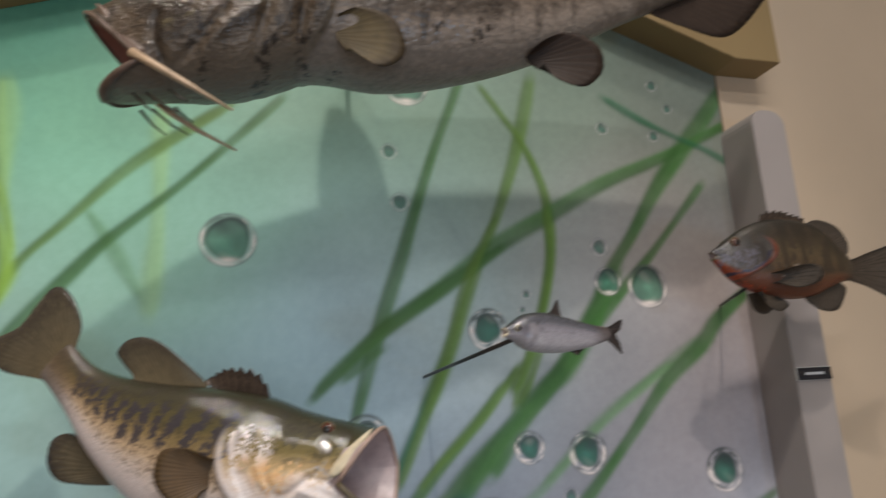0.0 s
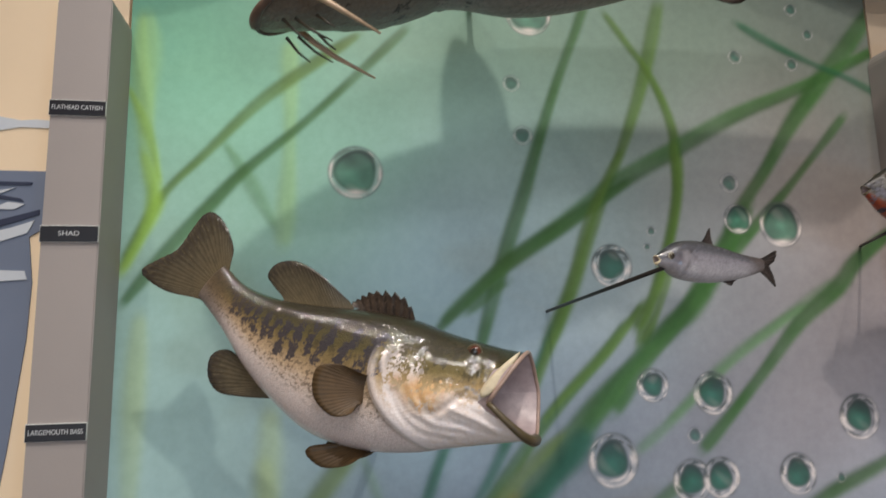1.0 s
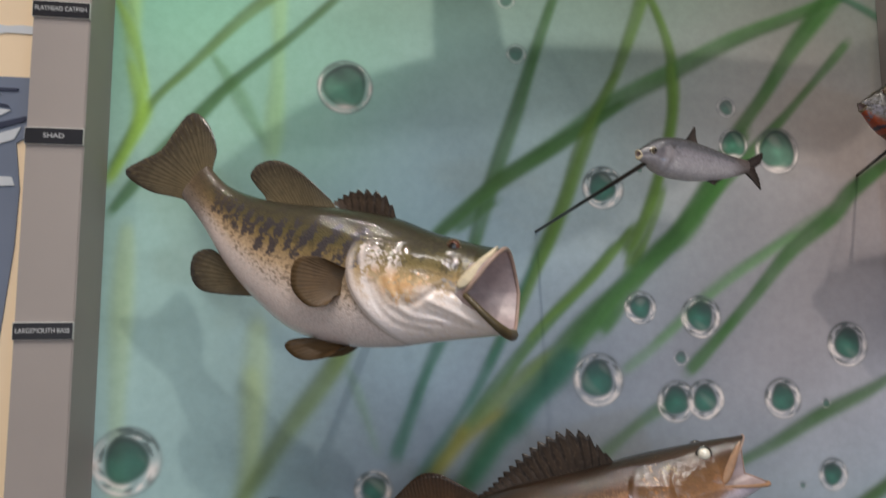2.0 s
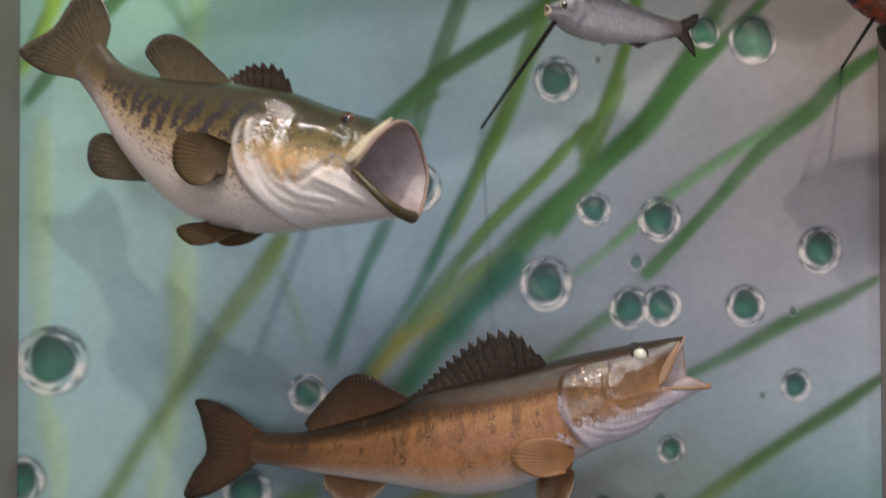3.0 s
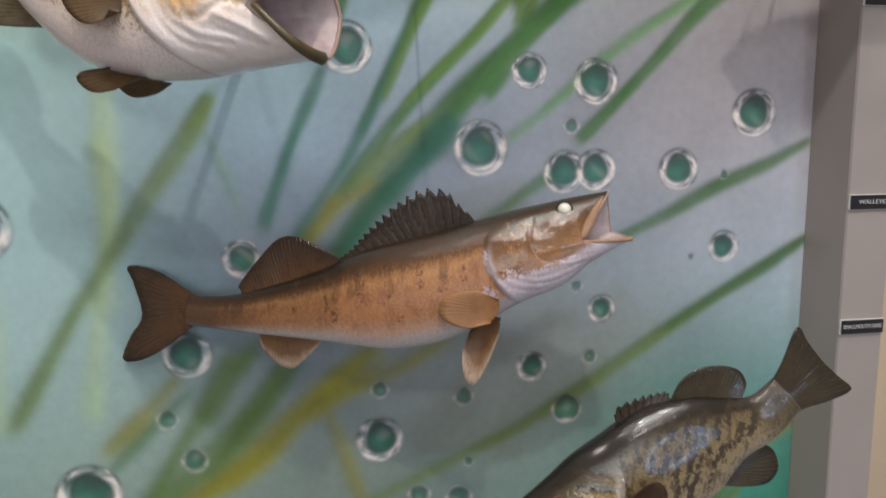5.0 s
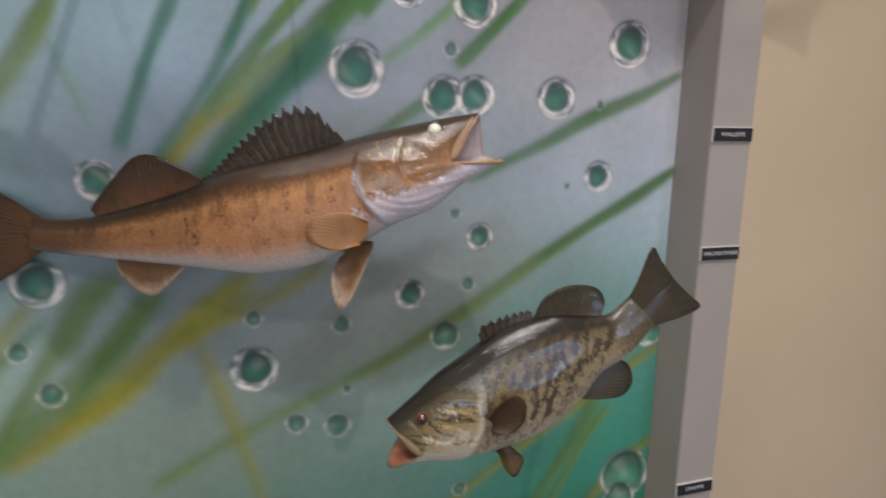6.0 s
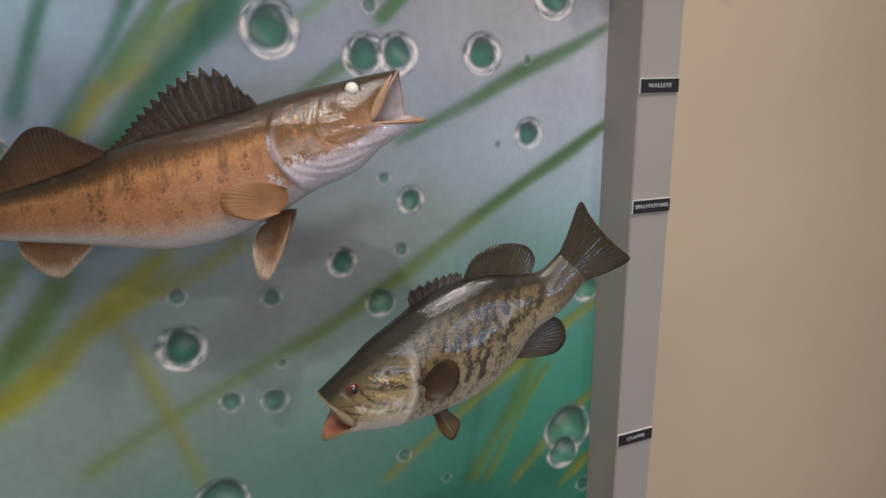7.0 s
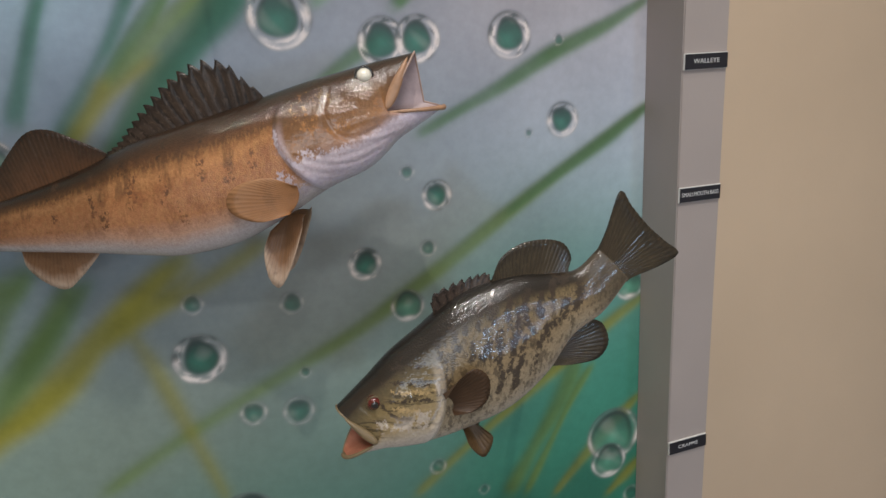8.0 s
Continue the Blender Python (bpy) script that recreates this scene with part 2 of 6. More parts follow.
def strand(way, width, colour):
    """One blade of water weed, brushed softly along the points of its way."""
    global paint
    pts = spline(way, 25)
    soft = 0.62 if colour in FADE else 0.42
    if pts[:, 1].mean() < 1.45:
        soft += 0.15
    mx = width * 1.6
    i0, i1 = np.searchsorted(gx, [pts[:, 0].min() - mx, pts[:, 0].max() + mx])
    k0, k1 = np.searchsorted(gz, [pts[:, 1].min() - mx, pts[:, 1].max() + mx])
    sx, sz = GX[k0:k1, i0:i1], GZ[k0:k1, i0:i1]
    if sx.size == 0:
        return
    best = np.full(sx.shape, 9.0)
    sgn = np.zeros(sx.shape)
    fr = np.zeros(sx.shape)
    for i, (p, q) in enumerate(zip(pts, pts[1:])):
        d = q - p
        t = np.clip(((sx - p[0]) * d[0] + (sz - p[1]) * d[1]) / (d @ d), 0, 1)
        ex, ez = sx - p[0] - t * d[0], sz - p[1] - t * d[1]
        e = np.hypot(ex, ez)
        near = e < best
        best = np.where(near, e, best)
        sgn = np.where(near, (d[0] * ez - d[1] * ex) / np.hypot(*d), sgn)
        fr = np.where(near, (i + t) / 24, fr)
    reach = np.clip(np.minimum(fr, 1 - fr) * np.sum(np.hypot(*np.diff(pts, axis=0).T)) / 0.05 + 0.10, 0, 1)
    h = width / 2 * (0.84 + 0.2 * np.sin(7 * fr + 40 * pts[0, 0])) * (0.60 + 0.40 * reach ** 0.7)
    cover = np.clip((h * (1 + soft) - best) / (2 * soft * h), 0, 1)
    cover = cover * cover * (3 - 2 * cover) * FADE.get(colour, 0.88)
    cover = cover * (0.80 + 0.30 * cloudy(0.05)[k0:k1, i0:i1])
    cover = cover * np.clip(reach * 2.6, 0, 1)
    shade = 1.0 + 0.28 * np.clip(sgn / h, -1, 1) + 0.05 * np.sin(sgn / h * 7 + fr * 9 + 3 * np.sin(fr * 11))
    c3 = np.array(colour) * GAIN * 0.95
    if pts[:, 1].mean() > 1.6:                      # fresher and darker green in the upper half
        c3 = c3 * (0.78, 0.98, 0.70)
    sub = paint[k0:k1, i0:i1]
    paint[k0:k1, i0:i1] = sub * (1 - cover[..., None]) + c3 * shade[..., None] * cover[..., None]


def bubble(x, z, r, style):
    """A printed air bubble: pale glassy rim with bright flecks round a green heart."""
    r = r * (1.05 if style == "ringed" and r < 0.04 else 1.0)
    m = r * 1.3
    i0, i1 = np.searchsorted(gx, [x - m, x + m])
    k0, k1 = np.searchsorted(gz, [z - m, z + m])
    sx, sz = (GX[k0:k1, i0:i1] - x) / r, (GZ[k0:k1, i0:i1] - z) / r
    if sx.size == 0:
        return
    rad, ang = np.hypot(sx, sz), np.arctan2(sz, sx)
    sub = paint[k0:k1, i0:i1]
    core = {"clear": 0.80, "ringed": 0.63, "small": 0.66}[style]
    rnd = np.random.default_rng(int(abs(x * 7919 + z * 104729)))

    def ease(v, lo, hi):
        t = np.clip((v - lo) / (hi - lo), 0, 1)
        return (t * t * (3 - 2 * t))[..., None]

    def arc(a0, wide, r0, thick, amount):
        d = np.abs((ang - a0 + math.pi) % (2 * math.pi) - math.pi)
        return (np.exp(-(d / wide) ** 2) * np.exp(-((rad - r0) / thick) ** 2))[..., None] * amount

    def lay(c, colour, g):
        return c * (1 - g) + colour * g

    white, ink = np.array(lin(236, 226, 222)) * GAIN, np.array(lin(46, 58, 58)) * GAIN
    green = np.array(lin(42, 94, 80) if style != "clear" else lin(74, 124, 104)) * GAIN
    weak = 0.5 if style == "small" else 1.0
    c = lay(sub, np.array(lin(176, 176, 180)) * GAIN, 0.22 * ease(rad, core * 0.8, core + 0.1))
    c = lay(c, ink, arc(1.6, 1.2, 0.90, 0.10, 0.42 * weak))              # dark smudges in the glass, most at the top
    blocks = rnd.random((4, 17))                    # patchy bright and dark glass round the heart
    k = ((ang + math.pi) / (2 * math.pi) * 16 + 0.8 * np.sin(9 * rad)).clip(0, 15.99)
    j = ((rad - core) / (1.02 - core) * 3).clip(0, 2.99)
    ki, ji = k.astype(int), j.astype(int)
    fk = (k - ki) ** 2 * (3 - 2 * (k - ki))
    v = blocks[ji, ki] * (1 - fk) + blocks[ji, ki + 1] * fk - 0.22 * np.clip(sz, -0.3, 1)
    band = ease(rad, core - 0.02, core + 0.05) * (1 - ease(rad, 0.93, 1.0)) * (1.0 if style == "ringed" else 0.6 * weak)
    c = lay(c, white, ease(v, 0.60, 0.90) * band * 0.70)
    c = lay(c, ink, (1 - ease(v, 0.12, 0.42)) * band * 0.80)
    mid = (core + 0.98) / 2 + 0.02
    for a0, wide in ((rnd.uniform(-0.35, 0.1), 0.30), (rnd.uniform(2.95, 3.4), 0.24)):   # two bright panes at the sides
        c = lay(c, white, arc(a0, wide, mid, 0.11 if style != "clear" else 0.08, 0.80 * weak))
        c = lay(c, ink, arc(a0 + 0.05, 0.12, mid + 0.05, 0.05, 0.35 * weak))
    c = lay(c, white, arc(-1.7 + rnd.uniform(-0.4, 0.4), 0.5, 0.90, 0.06, 0.55 * weak))
    c = lay(c, ink, np.exp(-((rad - 0.99) / 0.045) ** 2)[..., None] * (0.32 + 0.30 * np.abs(np.sin(1.5 * ang + 31 * x)))[..., None])
    lean = rnd.uniform(-0.06, 0.06)
    wob = np.hypot((sx - lean) * 1.04, (sz - 0.03) * (1.0 if style == "clear" else 0.96)) * (1 + 0.06 * np.sin(3 * ang + 17 * z))
    heart = green * (0.92 + 0.30 * np.clip(-sz - 0.2 * sx, -1, 1))[..., None]
    heart = heart * (1 + 0.50 * np.exp(-((sx + 0.05) ** 2 + (sz + 0.06) ** 2) / 0.06))[..., None]
    inner = 1 - ease(wob, core - 0.07, core + 0.05)
    c = lay(c, heart, inner * (0.96 if style != "clear" else 0.85))
    rim = np.exp(-((wob - core + 0.05) / 0.085) ** 2)[..., None]
    swirl = np.sin(3 * sx + 1.5 * np.sin(2 * sz + 9 * z) + 23 * x) * np.cos(3 * sz + 2 * sx + 11 * z)
    c = lay(c, ink, inner * (0.30 * np.clip(swirl, 0, 1) + 0.55 * np.clip(sz * 1.7, 0, 1))[..., None])
    c = lay(c, white, inner * (0.16 * np.clip(-swirl - 0.3, 0, 1))[..., None])
    c = lay(c, ink, rim * (0.50 + 0.45 * np.clip(sz * 1.4, -0.4, 1))[..., None] * (0.95 if style != "small" else 0.6))
    if style == "clear":                            # a pale glow low in the glassy heart
        c = lay(c, white, np.exp(-((sx / 0.34) ** 2 + ((sz + 0.74) / 0.10) ** 2))[..., None] * 0.8)
    cover = (1 - ease(rad, 0.94, 1.06)) * {"clear": 0.97, "ringed": 0.95, "small": 0.75}[style]
    paint[k0:k1, i0:i1] = sub * (1 - cover) + c * cover


strand([(-0.335, 2.199), (-0.331, 2.107), (-0.329, 1.991)], 0.034, HAZE)
strand([(-0.122, 2.164), (-0.120, 1.997), (-0.128, 1.829)], 0.029, HAZE)
strand([(-0.143, 1.601), (-0.142, 1.465), (-0.155, 1.338), (-0.163, 1.276)], 0.032, HAZE)
strand([(-0.326, 1.736), (-0.329, 1.592), (-0.328, 1.436), (-0.319, 1.283)], 0.029, HAZE)
strand([(-0.151, 1.531), (-0.145, 1.417), (-0.165, 1.293), (-0.189, 1.118)], 0.029, HAZE)
strand([(-0.309, 1.330), (-0.306, 1.221), (-0.311, 1.110)], 0.026, HAZE)
strand([(-0.218, 1.994), (-0.179, 1.933), (-0.136, 1.855)], 0.022, PALE)
strand([(0.792, 1.780), (0.680, 1.707), (0.581, 1.642), (0.494, 1.570), (0.410, 1.509)], 0.019, PALE)
strand([(-0.012, 1.529), (0.011, 1.467), (0.035, 1.396)], 0.014, PALE)
strand([(-0.359, 2.079), (-0.326, 2.004), (-0.304, 1.922)], 0.014, YELLOW)
strand([(-0.300, 1.914), (-0.325, 1.850), (-0.355, 1.792)], 0.019, YELLOW)
strand([(-0.009, 2.182), (-0.080, 2.128), (-0.165, 2.059), (-0.246, 1.971), (-0.304, 1.905), (-0.354, 1.804)], 0.020, OLIVE)
strand([(0.069, 2.199), (-0.009, 2.117), (-0.096, 2.029), (-0.188, 1.946), (-0.235, 1.893), (-0.296, 1.821), (-0.354, 1.743)], 0.021, LEAF)
strand([(0.508, 2.272), (0.471, 2.134), (0.427, 2.012), (0.392, 1.934), (0.352, 1.839), (0.314, 1.749), (0.273, 1.670)], 0.026, OLIVE)
strand([(0.402, 2.244), (0.444, 2.184), (0.481, 2.129), (0.511, 2.049), (0.519, 1.965), (0.501, 1.868), (0.463, 1.765), (0.422, 1.667)], 0.020, OLIVE)
strand([(0.110, 1.712), (0.155, 1.755), (0.220, 1.807), (0.316, 1.872), (0.407, 1.939), (0.522, 2.003), (0.632, 2.064), (0.746, 2.112), (0.841, 2.156), (0.951, 2.213)], 0.030, LEAF)
strand([(0.934, 2.288), (0.870, 2.206), (0.811, 2.139), (0.739, 2.052), (0.681, 1.969), (0.626, 1.898), (0.601, 1.850)], 0.035, LEAF)
strand([(0.646, 1.910), (0.580, 1.815), (0.535, 1.759), (0.478, 1.694), (0.421, 1.631), (0.375, 1.570)], 0.034, LEAF)
strand([(0.848, 2.074), (0.776, 1.996), (0.708, 1.924), (0.632, 1.850), (0.552, 1.765)], 0.021, LEAF)
strand([(0.599, 1.815), (0.526, 1.740), (0.468, 1.676), (0.421, 1.640)], 0.024, LEAF)
strand([(0.648, 2.238), (0.722, 2.197), (0.797, 2.165), (0.862, 2.141), (0.926, 2.109)], 0.017, DARK)
strand([(0.494, 1.812), (0.469, 1.739), (0.431, 1.667)], 0.019, OLIVE)
strand([(0.441, 1.747), (0.385, 1.675), (0.321, 1.613), (0.259, 1.544), (0.216, 1.485)], 0.015, OLIVE)
strand([(0.322, 1.762), (0.277, 1.673), (0.233, 1.595), (0.198, 1.519)], 0.017, LEAF)
strand([(0.929, 1.875), (0.835, 1.809), (0.793, 1.764), (0.715, 1.706), (0.638, 1.624), (0.570, 1.555), (0.519, 1.506)], 0.030, LEAF)
strand([(0.502, 1.469), (0.451, 1.441), (0.401, 1.405), (0.367, 1.377)], 0.024, LEAF)
strand([(0.912, 1.511), (0.833, 1.472), (0.743, 1.435), (0.671, 1.398), (0.600, 1.366), (0.539, 1.338)], 0.024, LEAF)
strand([(0.918, 1.360), (0.835, 1.311), (0.756, 1.264), (0.669, 1.211), (0.575, 1.151), (0.502, 1.108), (0.422, 1.063), (0.327, 1.022), (0.245, 0.985), (0.156, 0.942), (0.062, 0.890)], 0.023, OLIVE)
strand([(0.915, 1.355), (0.841, 1.309), (0.758, 1.264), (0.667, 1.210)], 0.021, LEAF)
strand([(0.219, 1.780), (0.184, 1.757), (0.141, 1.726)], 0.023, LEAF)
strand([(0.296, 1.721), (0.255, 1.636), (0.227, 1.573), (0.206, 1.526), (0.165, 1.456)], 0.017, DARK)
strand([(0.409, 1.715), (0.352, 1.644), (0.295, 1.589), (0.238, 1.526), (0.181, 1.456), (0.140, 1.401)], 0.019, LEAF)
strand([(0.558, 1.764), (0.508, 1.724), (0.442, 1.660), (0.392, 1.620), (0.343, 1.573), (0.294, 1.517), (0.237, 1.454), (0.179, 1.375), (0.130, 1.312)], 0.039, LEAF)
strand([(0.343, 1.549), (0.294, 1.493), (0.244, 1.446), (0.203, 1.399), (0.162, 1.343)], 0.032, DARK)
strand([(0.154, 1.620), (0.129, 1.566), (0.100, 1.504), (0.071, 1.434), (0.054, 1.387)], 0.019, DARK)
strand([(0.215, 1.558), (0.182, 1.495), (0.149, 1.440), (0.116, 1.393), (0.084, 1.346)], 0.016, DARK)
strand([(0.302, 1.549), (0.237, 1.494), (0.189, 1.447), (0.140, 1.401), (0.099, 1.346)], 0.021, OLIVE)
strand([(0.165, 1.440), (0.140, 1.393), (0.107, 1.345)], 0.021, GOLD)
strand([(0.001, 1.582), (-0.039, 1.514), (-0.094, 1.439), (-0.142, 1.362), (-0.190, 1.294), (-0.239, 1.210), (-0.296, 1.109)], 0.029, OLIVE)
strand([(0.082, 1.197), (0.032, 1.124), (-0.042, 1.051), (-0.100, 0.987), (-0.156, 0.938)], 0.034, MOSS)
strand([(0.014, 1.217), (-0.037, 1.128), (-0.088, 1.046), (-0.140, 0.955)], 0.030, MOSS)
strand([(0.106, 1.196), (0.039, 1.115), (-0.019, 1.050)], 0.020, DARK)
strand([(0.227, 1.216), (0.161, 1.168), (0.094, 1.111), (0.052, 1.057), (-0.029, 1.007), (-0.126, 0.941)], 0.032, GOLD)
strand([(0.329, 1.221), (0.243, 1.172), (0.168, 1.137), (0.102, 1.102)], 0.021, GOLD)
strand([(-0.063, 1.188), (-0.127, 1.117), (-0.182, 1.067)], 0.028, GOLD)
strand([(-0.050, 1.162), (-0.130, 1.084), (-0.185, 1.029)], 0.018, LEAF)
strand([(0.208, 1.204), (0.136, 1.136), (0.080, 1.082), (0.026, 1.036), (-0.019, 1.004)], 0.027, GOLD)
strand([(0.086, 1.198), (0.045, 1.143), (-0.003, 1.089)], 0.025, MOSS)
strand([(0.046, 1.218), (0.014, 1.178)], 0.022, LEAF)
strand([(0.137, 1.120), (0.159, 1.058), (0.183, 0.976), (0.209, 0.888), (0.222, 0.837)], 0.019, GOLD)
strand([(0.234, 1.193), (0.180, 1.153), (0.112, 1.116)], 0.018, GOLD)
strand([(0.926, 1.054), (0.850, 1.009), (0.744, 0.941), (0.660, 0.886), (0.579, 0.831), (0.498, 0.771)], 0.021, GOLD)
strand([(0.791, 0.958), (0.754, 0.881), (0.705, 0.806), (0.656, 0.728)], 0.034, MOSS)
strand([(0.818, 0.942), (0.775, 0.877), (0.732, 0.800), (0.688, 0.720)], 0.015, OLIVE)
strand([(0.915, 0.870), (0.842, 0.808), (0.786, 0.753), (0.741, 0.706)], 0.022, GOLD)
strand([(0.919, 0.744), (0.878, 0.707), (0.843, 0.678)], 0.021, GOLD)
strand([(0.392, 2.320), (0.359, 2.223), (0.317, 2.119), (0.277, 2.006), (0.249, 1.919), (0.219, 1.836), (0.189, 1.740), (0.165, 1.658)], 0.025, LEAF)
strand([(0.439, 1.949), (0.333, 1.881), (0.227, 1.813), (0.163, 1.758), (0.099, 1.698)], 0.024, LEAF)
strand([(0.422, 1.999), (0.387, 1.939), (0.352, 1.862), (0.322, 1.770), (0.270, 1.651), (0.231, 1.563)], 0.021, OLIVE)
strand([(0.452, 1.748), (0.367, 1.662), (0.298, 1.599), (0.261, 1.561)], 0.018, OLIVE)
strand([(0.625, 1.879), (0.534, 1.744), (0.478, 1.701), (0.413, 1.642), (0.331, 1.545)], 0.036, LEAF)
strand([(0.729, 1.737), (0.597, 1.658), (0.463, 1.552)], 0.019, PALE)
strand([(0.514, 2.022), (0.510, 1.900), (0.470, 1.775), (0.423, 1.694)], 0.019, OLIVE)
strand([(-0.334, 1.980), (-0.315, 1.915), (-0.326, 1.857), (-0.358, 1.787)], 0.020, YELLOW)
strand([(-0.345, 2.198), (-0.342, 2.106), (-0.332, 2.000), (-0.323, 1.922)], 0.027, HAZE)
strand([(0.339, 1.545), (0.277, 1.478), (0.222, 1.420)], 0.045, DARK)
strand([(0.226, 1.463), (0.153, 1.406), (0.112, 1.367)], 0.020, GOLD)
strand([(0.116, 1.535), (0.083, 1.448), (0.064, 1.382)], 0.014, DARK)
strand([(0.203, 1.204), (0.126, 1.150), (0.063, 1.096), (-0.006, 1.030), (-0.051, 0.996)], 0.025, GOLD)
strand([(0.103, 1.197), (0.054, 1.130), (-0.002, 1.063), (-0.048, 1.016)], 0.026, MOSS)
strand([(0.039, 1.226), (-0.003, 1.152), (-0.036, 1.101)], 0.026, MOSS)


def smear(a, cells):
    for axis in (0, 1):
        for _ in range(2):
            pad = [(0, 0)] * 3
            pad[axis] = (cells + 1, cells)
            run = np.cumsum(np.pad(a, pad, mode="edge"), axis=axis)
            k = 2 * cells + 1
            a = (run[k:] - run[:-k] if axis == 0 else run[:, k:] - run[:, :-k]) / k
    return a


# the print is soft, more so in its lower half
light, heavy = smear(paint, 1), smear(paint, 5)
share = np.clip((1.62 - GZ) / 0.35, 0.10, 0.80)[..., None] * np.clip((0.75 - GX) / 0.4, 0.3, 1)[..., None]
paint = light * (1 - share) + heavy * share

bubble(-0.019, 1.949, 0.0428, 'clear')
bubble(0.699, 1.872, 0.0405, 'clear')
bubble(0.620, 1.881, 0.0260, 'clear')
bubble(0.391, 1.802, 0.0340, 'ringed')
bubble(0.447, 1.611, 0.0260, 'ringed')
bubble(0.549, 1.596, 0.0335, 'ringed')
bubble(0.806, 1.550, 0.0360, 'ringed')
bubble(0.374, 1.500, 0.0420, 'ringed')
bubble(0.502, 1.464, 0.0320, 'ringed')
bubble(0.551, 1.466, 0.0307, 'ringed')
bubble(0.684, 1.465, 0.0318, 'ringed')
bubble(0.610, 1.943, 0.0180, 'small')
bubble(0.270, 2.231, 0.0402, 'clear')
bubble(0.236, 2.106, 0.0153, 'small')
bubble(0.252, 2.017, 0.0172, 'small')
bubble(0.643, 2.172, 0.0143, 'small')
bubble(0.752, 2.163, 0.0133, 'small')
bubble(0.791, 2.222, 0.0113, 'small')
bubble(0.762, 2.269, 0.0133, 'small')
bubble(0.463, 1.859, 0.0087, 'small')
bubble(0.454, 1.833, 0.0068, 'small')
bubble(0.512, 1.532, 0.0138, 'small')
bubble(-0.313, 1.400, 0.0482, 'ringed')
bubble(0.028, 1.348, 0.0273, 'ringed')
bubble(0.765, 1.343, 0.0253, 'ringed')
bubble(-0.355, 1.239, 0.0342, 'ringed')
bubble(-0.054, 1.213, 0.0345, 'ringed')
bubble(0.565, 1.252, 0.0222, 'ringed')
bubble(0.547, 1.176, 0.0137, 'small')
bubble(0.453, 1.165, 0.0237, 'ringed')
bubble(0.710, 1.328, 0.0070, 'small')
bubble(0.183, 1.641, 0.0360, 'ringed')
bubble(-0.201, 1.013, 0.0470, 'ringed')
bubble(0.216, 1.065, 0.0350, 'ringed')
bubble(0.346, 1.124, 0.0180, 'small')
bubble(0.510, 1.093, 0.0255, 'clear')
bubble(-0.087, 1.118, 0.0175, 'small')
bubble(-0.053, 1.054, 0.0210, 'small')
bubble(0.218, 1.143, 0.0155, 'small')
bubble(0.275, 0.970, 0.0200, 'small')
bubble(0.337, 0.960, 0.0240, 'small')
bubble(0.523, 1.289, 0.0117, 'small')
bubble(0.353, 1.018, 0.0092, 'small')
bubble(0.760, 1.456, 0.0090, 'small')
bubble(0.859, 0.796, 0.0517, 'clear')
bubble(0.849, 0.747, 0.0343, 'clear')
bubble(0.885, 1.069, 0.0288, 'clear')
bubble(0.244, 0.802, 0.0450, 'clear')
bubble(0.540, 0.815, 0.0145, 'small')
bubble(0.616, 0.752, 0.0098, 'small')
bubble(0.897, 0.668, 0.0178, 'small')

soft = np.clip((1.9 - GZ) / 0.8, 0.25, 0.7)[..., None]
paint = (1 - soft) * paint + soft * smear(paint, 1)
verts = np.stack([GX, np.full_like(GX, MURAL), GZ], -1).reshape(-1, 3)
idx = np.arange(NX * NZ).reshape(NZ, NX)
quads = np.stack([idx[:-1, :-1], idx[:-1, 1:], idx[1:, 1:], idx[1:, :-1]], -1).reshape(-1, 4)
me = bpy.data.meshes.new("mural")
me.vertices.add(len(verts))
me.vertices.foreach_set("co", verts.ravel())
me.loops.add(quads.size)
me.loops.foreach_set("vertex_index", quads.ravel().astype(np.int32))
me.polygons.add(len(quads))
me.polygons.foreach_set("loop_start", np.arange(0, quads.size, 4, dtype=np.int32))
me.update(calc_edges=True)
ca = me.color_attributes.new("paint", "FLOAT_COLOR", "POINT")
ca.data.foreach_set("color", np.concatenate([np.clip(paint, 0, 1), np.ones((NZ, NX, 1))], -1).astype(np.float32).ravel())
me.materials.append(PRINT)
mural = tagged(new("mural_panel", me), "flat printed underwater mural of green weeds and air bubbles", "mural", kind="structure")
part("panel_board", box(X0, X1, MURAL + 0.001, MURAL + 0.011, 0.60, 2.58), FRAME, mural)
setting("plinth", box(X0 - 0.07, X1 + 0.066, MURAL - 0.085, MURAL + 0.011, 0.0, 0.598), POST, "grey painted base below the mural")


# ---- posts, header, painted wall shapes ----
def post(x0, x1, top, label):
    r = 0.030
    pts = [(x0, 0.6), (x1, 0.6)]
    pts += [(x1 - r + r * math.cos(a), top - r + r * math.sin(a)) for a in np.linspace(0, math.pi / 2, 7)]
    pts += [(x0 + r + r * math.cos(a), top - r + r * math.sin(a)) for a in np.linspace(math.pi / 2, math.pi, 7)]
    o = part("post", slab(pts, FRONT, MURAL - 0.001, 0.0015), POST)
    return tagged(o, label, "post", "display posts", kind="structure")


post(-0.427, -0.356, 2.186, "grey painted display post with rounded top and name plates")
post(0.905, 0.979, 2.190, "grey painted display post with rounded top and name plates")
mid = (X0 + X1) / 2
gable = [(X0 - 0.10, 2.304), (X0 + 0.002, 2.304), (mid, 2.53), (X1 - 0.004, 2.304), (X1 + 0.10, 2.304), (X1 + 0.10, 2.80), (X0 - 0.10, 2.80)]
setting("header_trim", slab(gable, MURAL - 0.070, MURAL - 0.001, 0.001), HEADER, "tan painted wooden gable header over the mural")

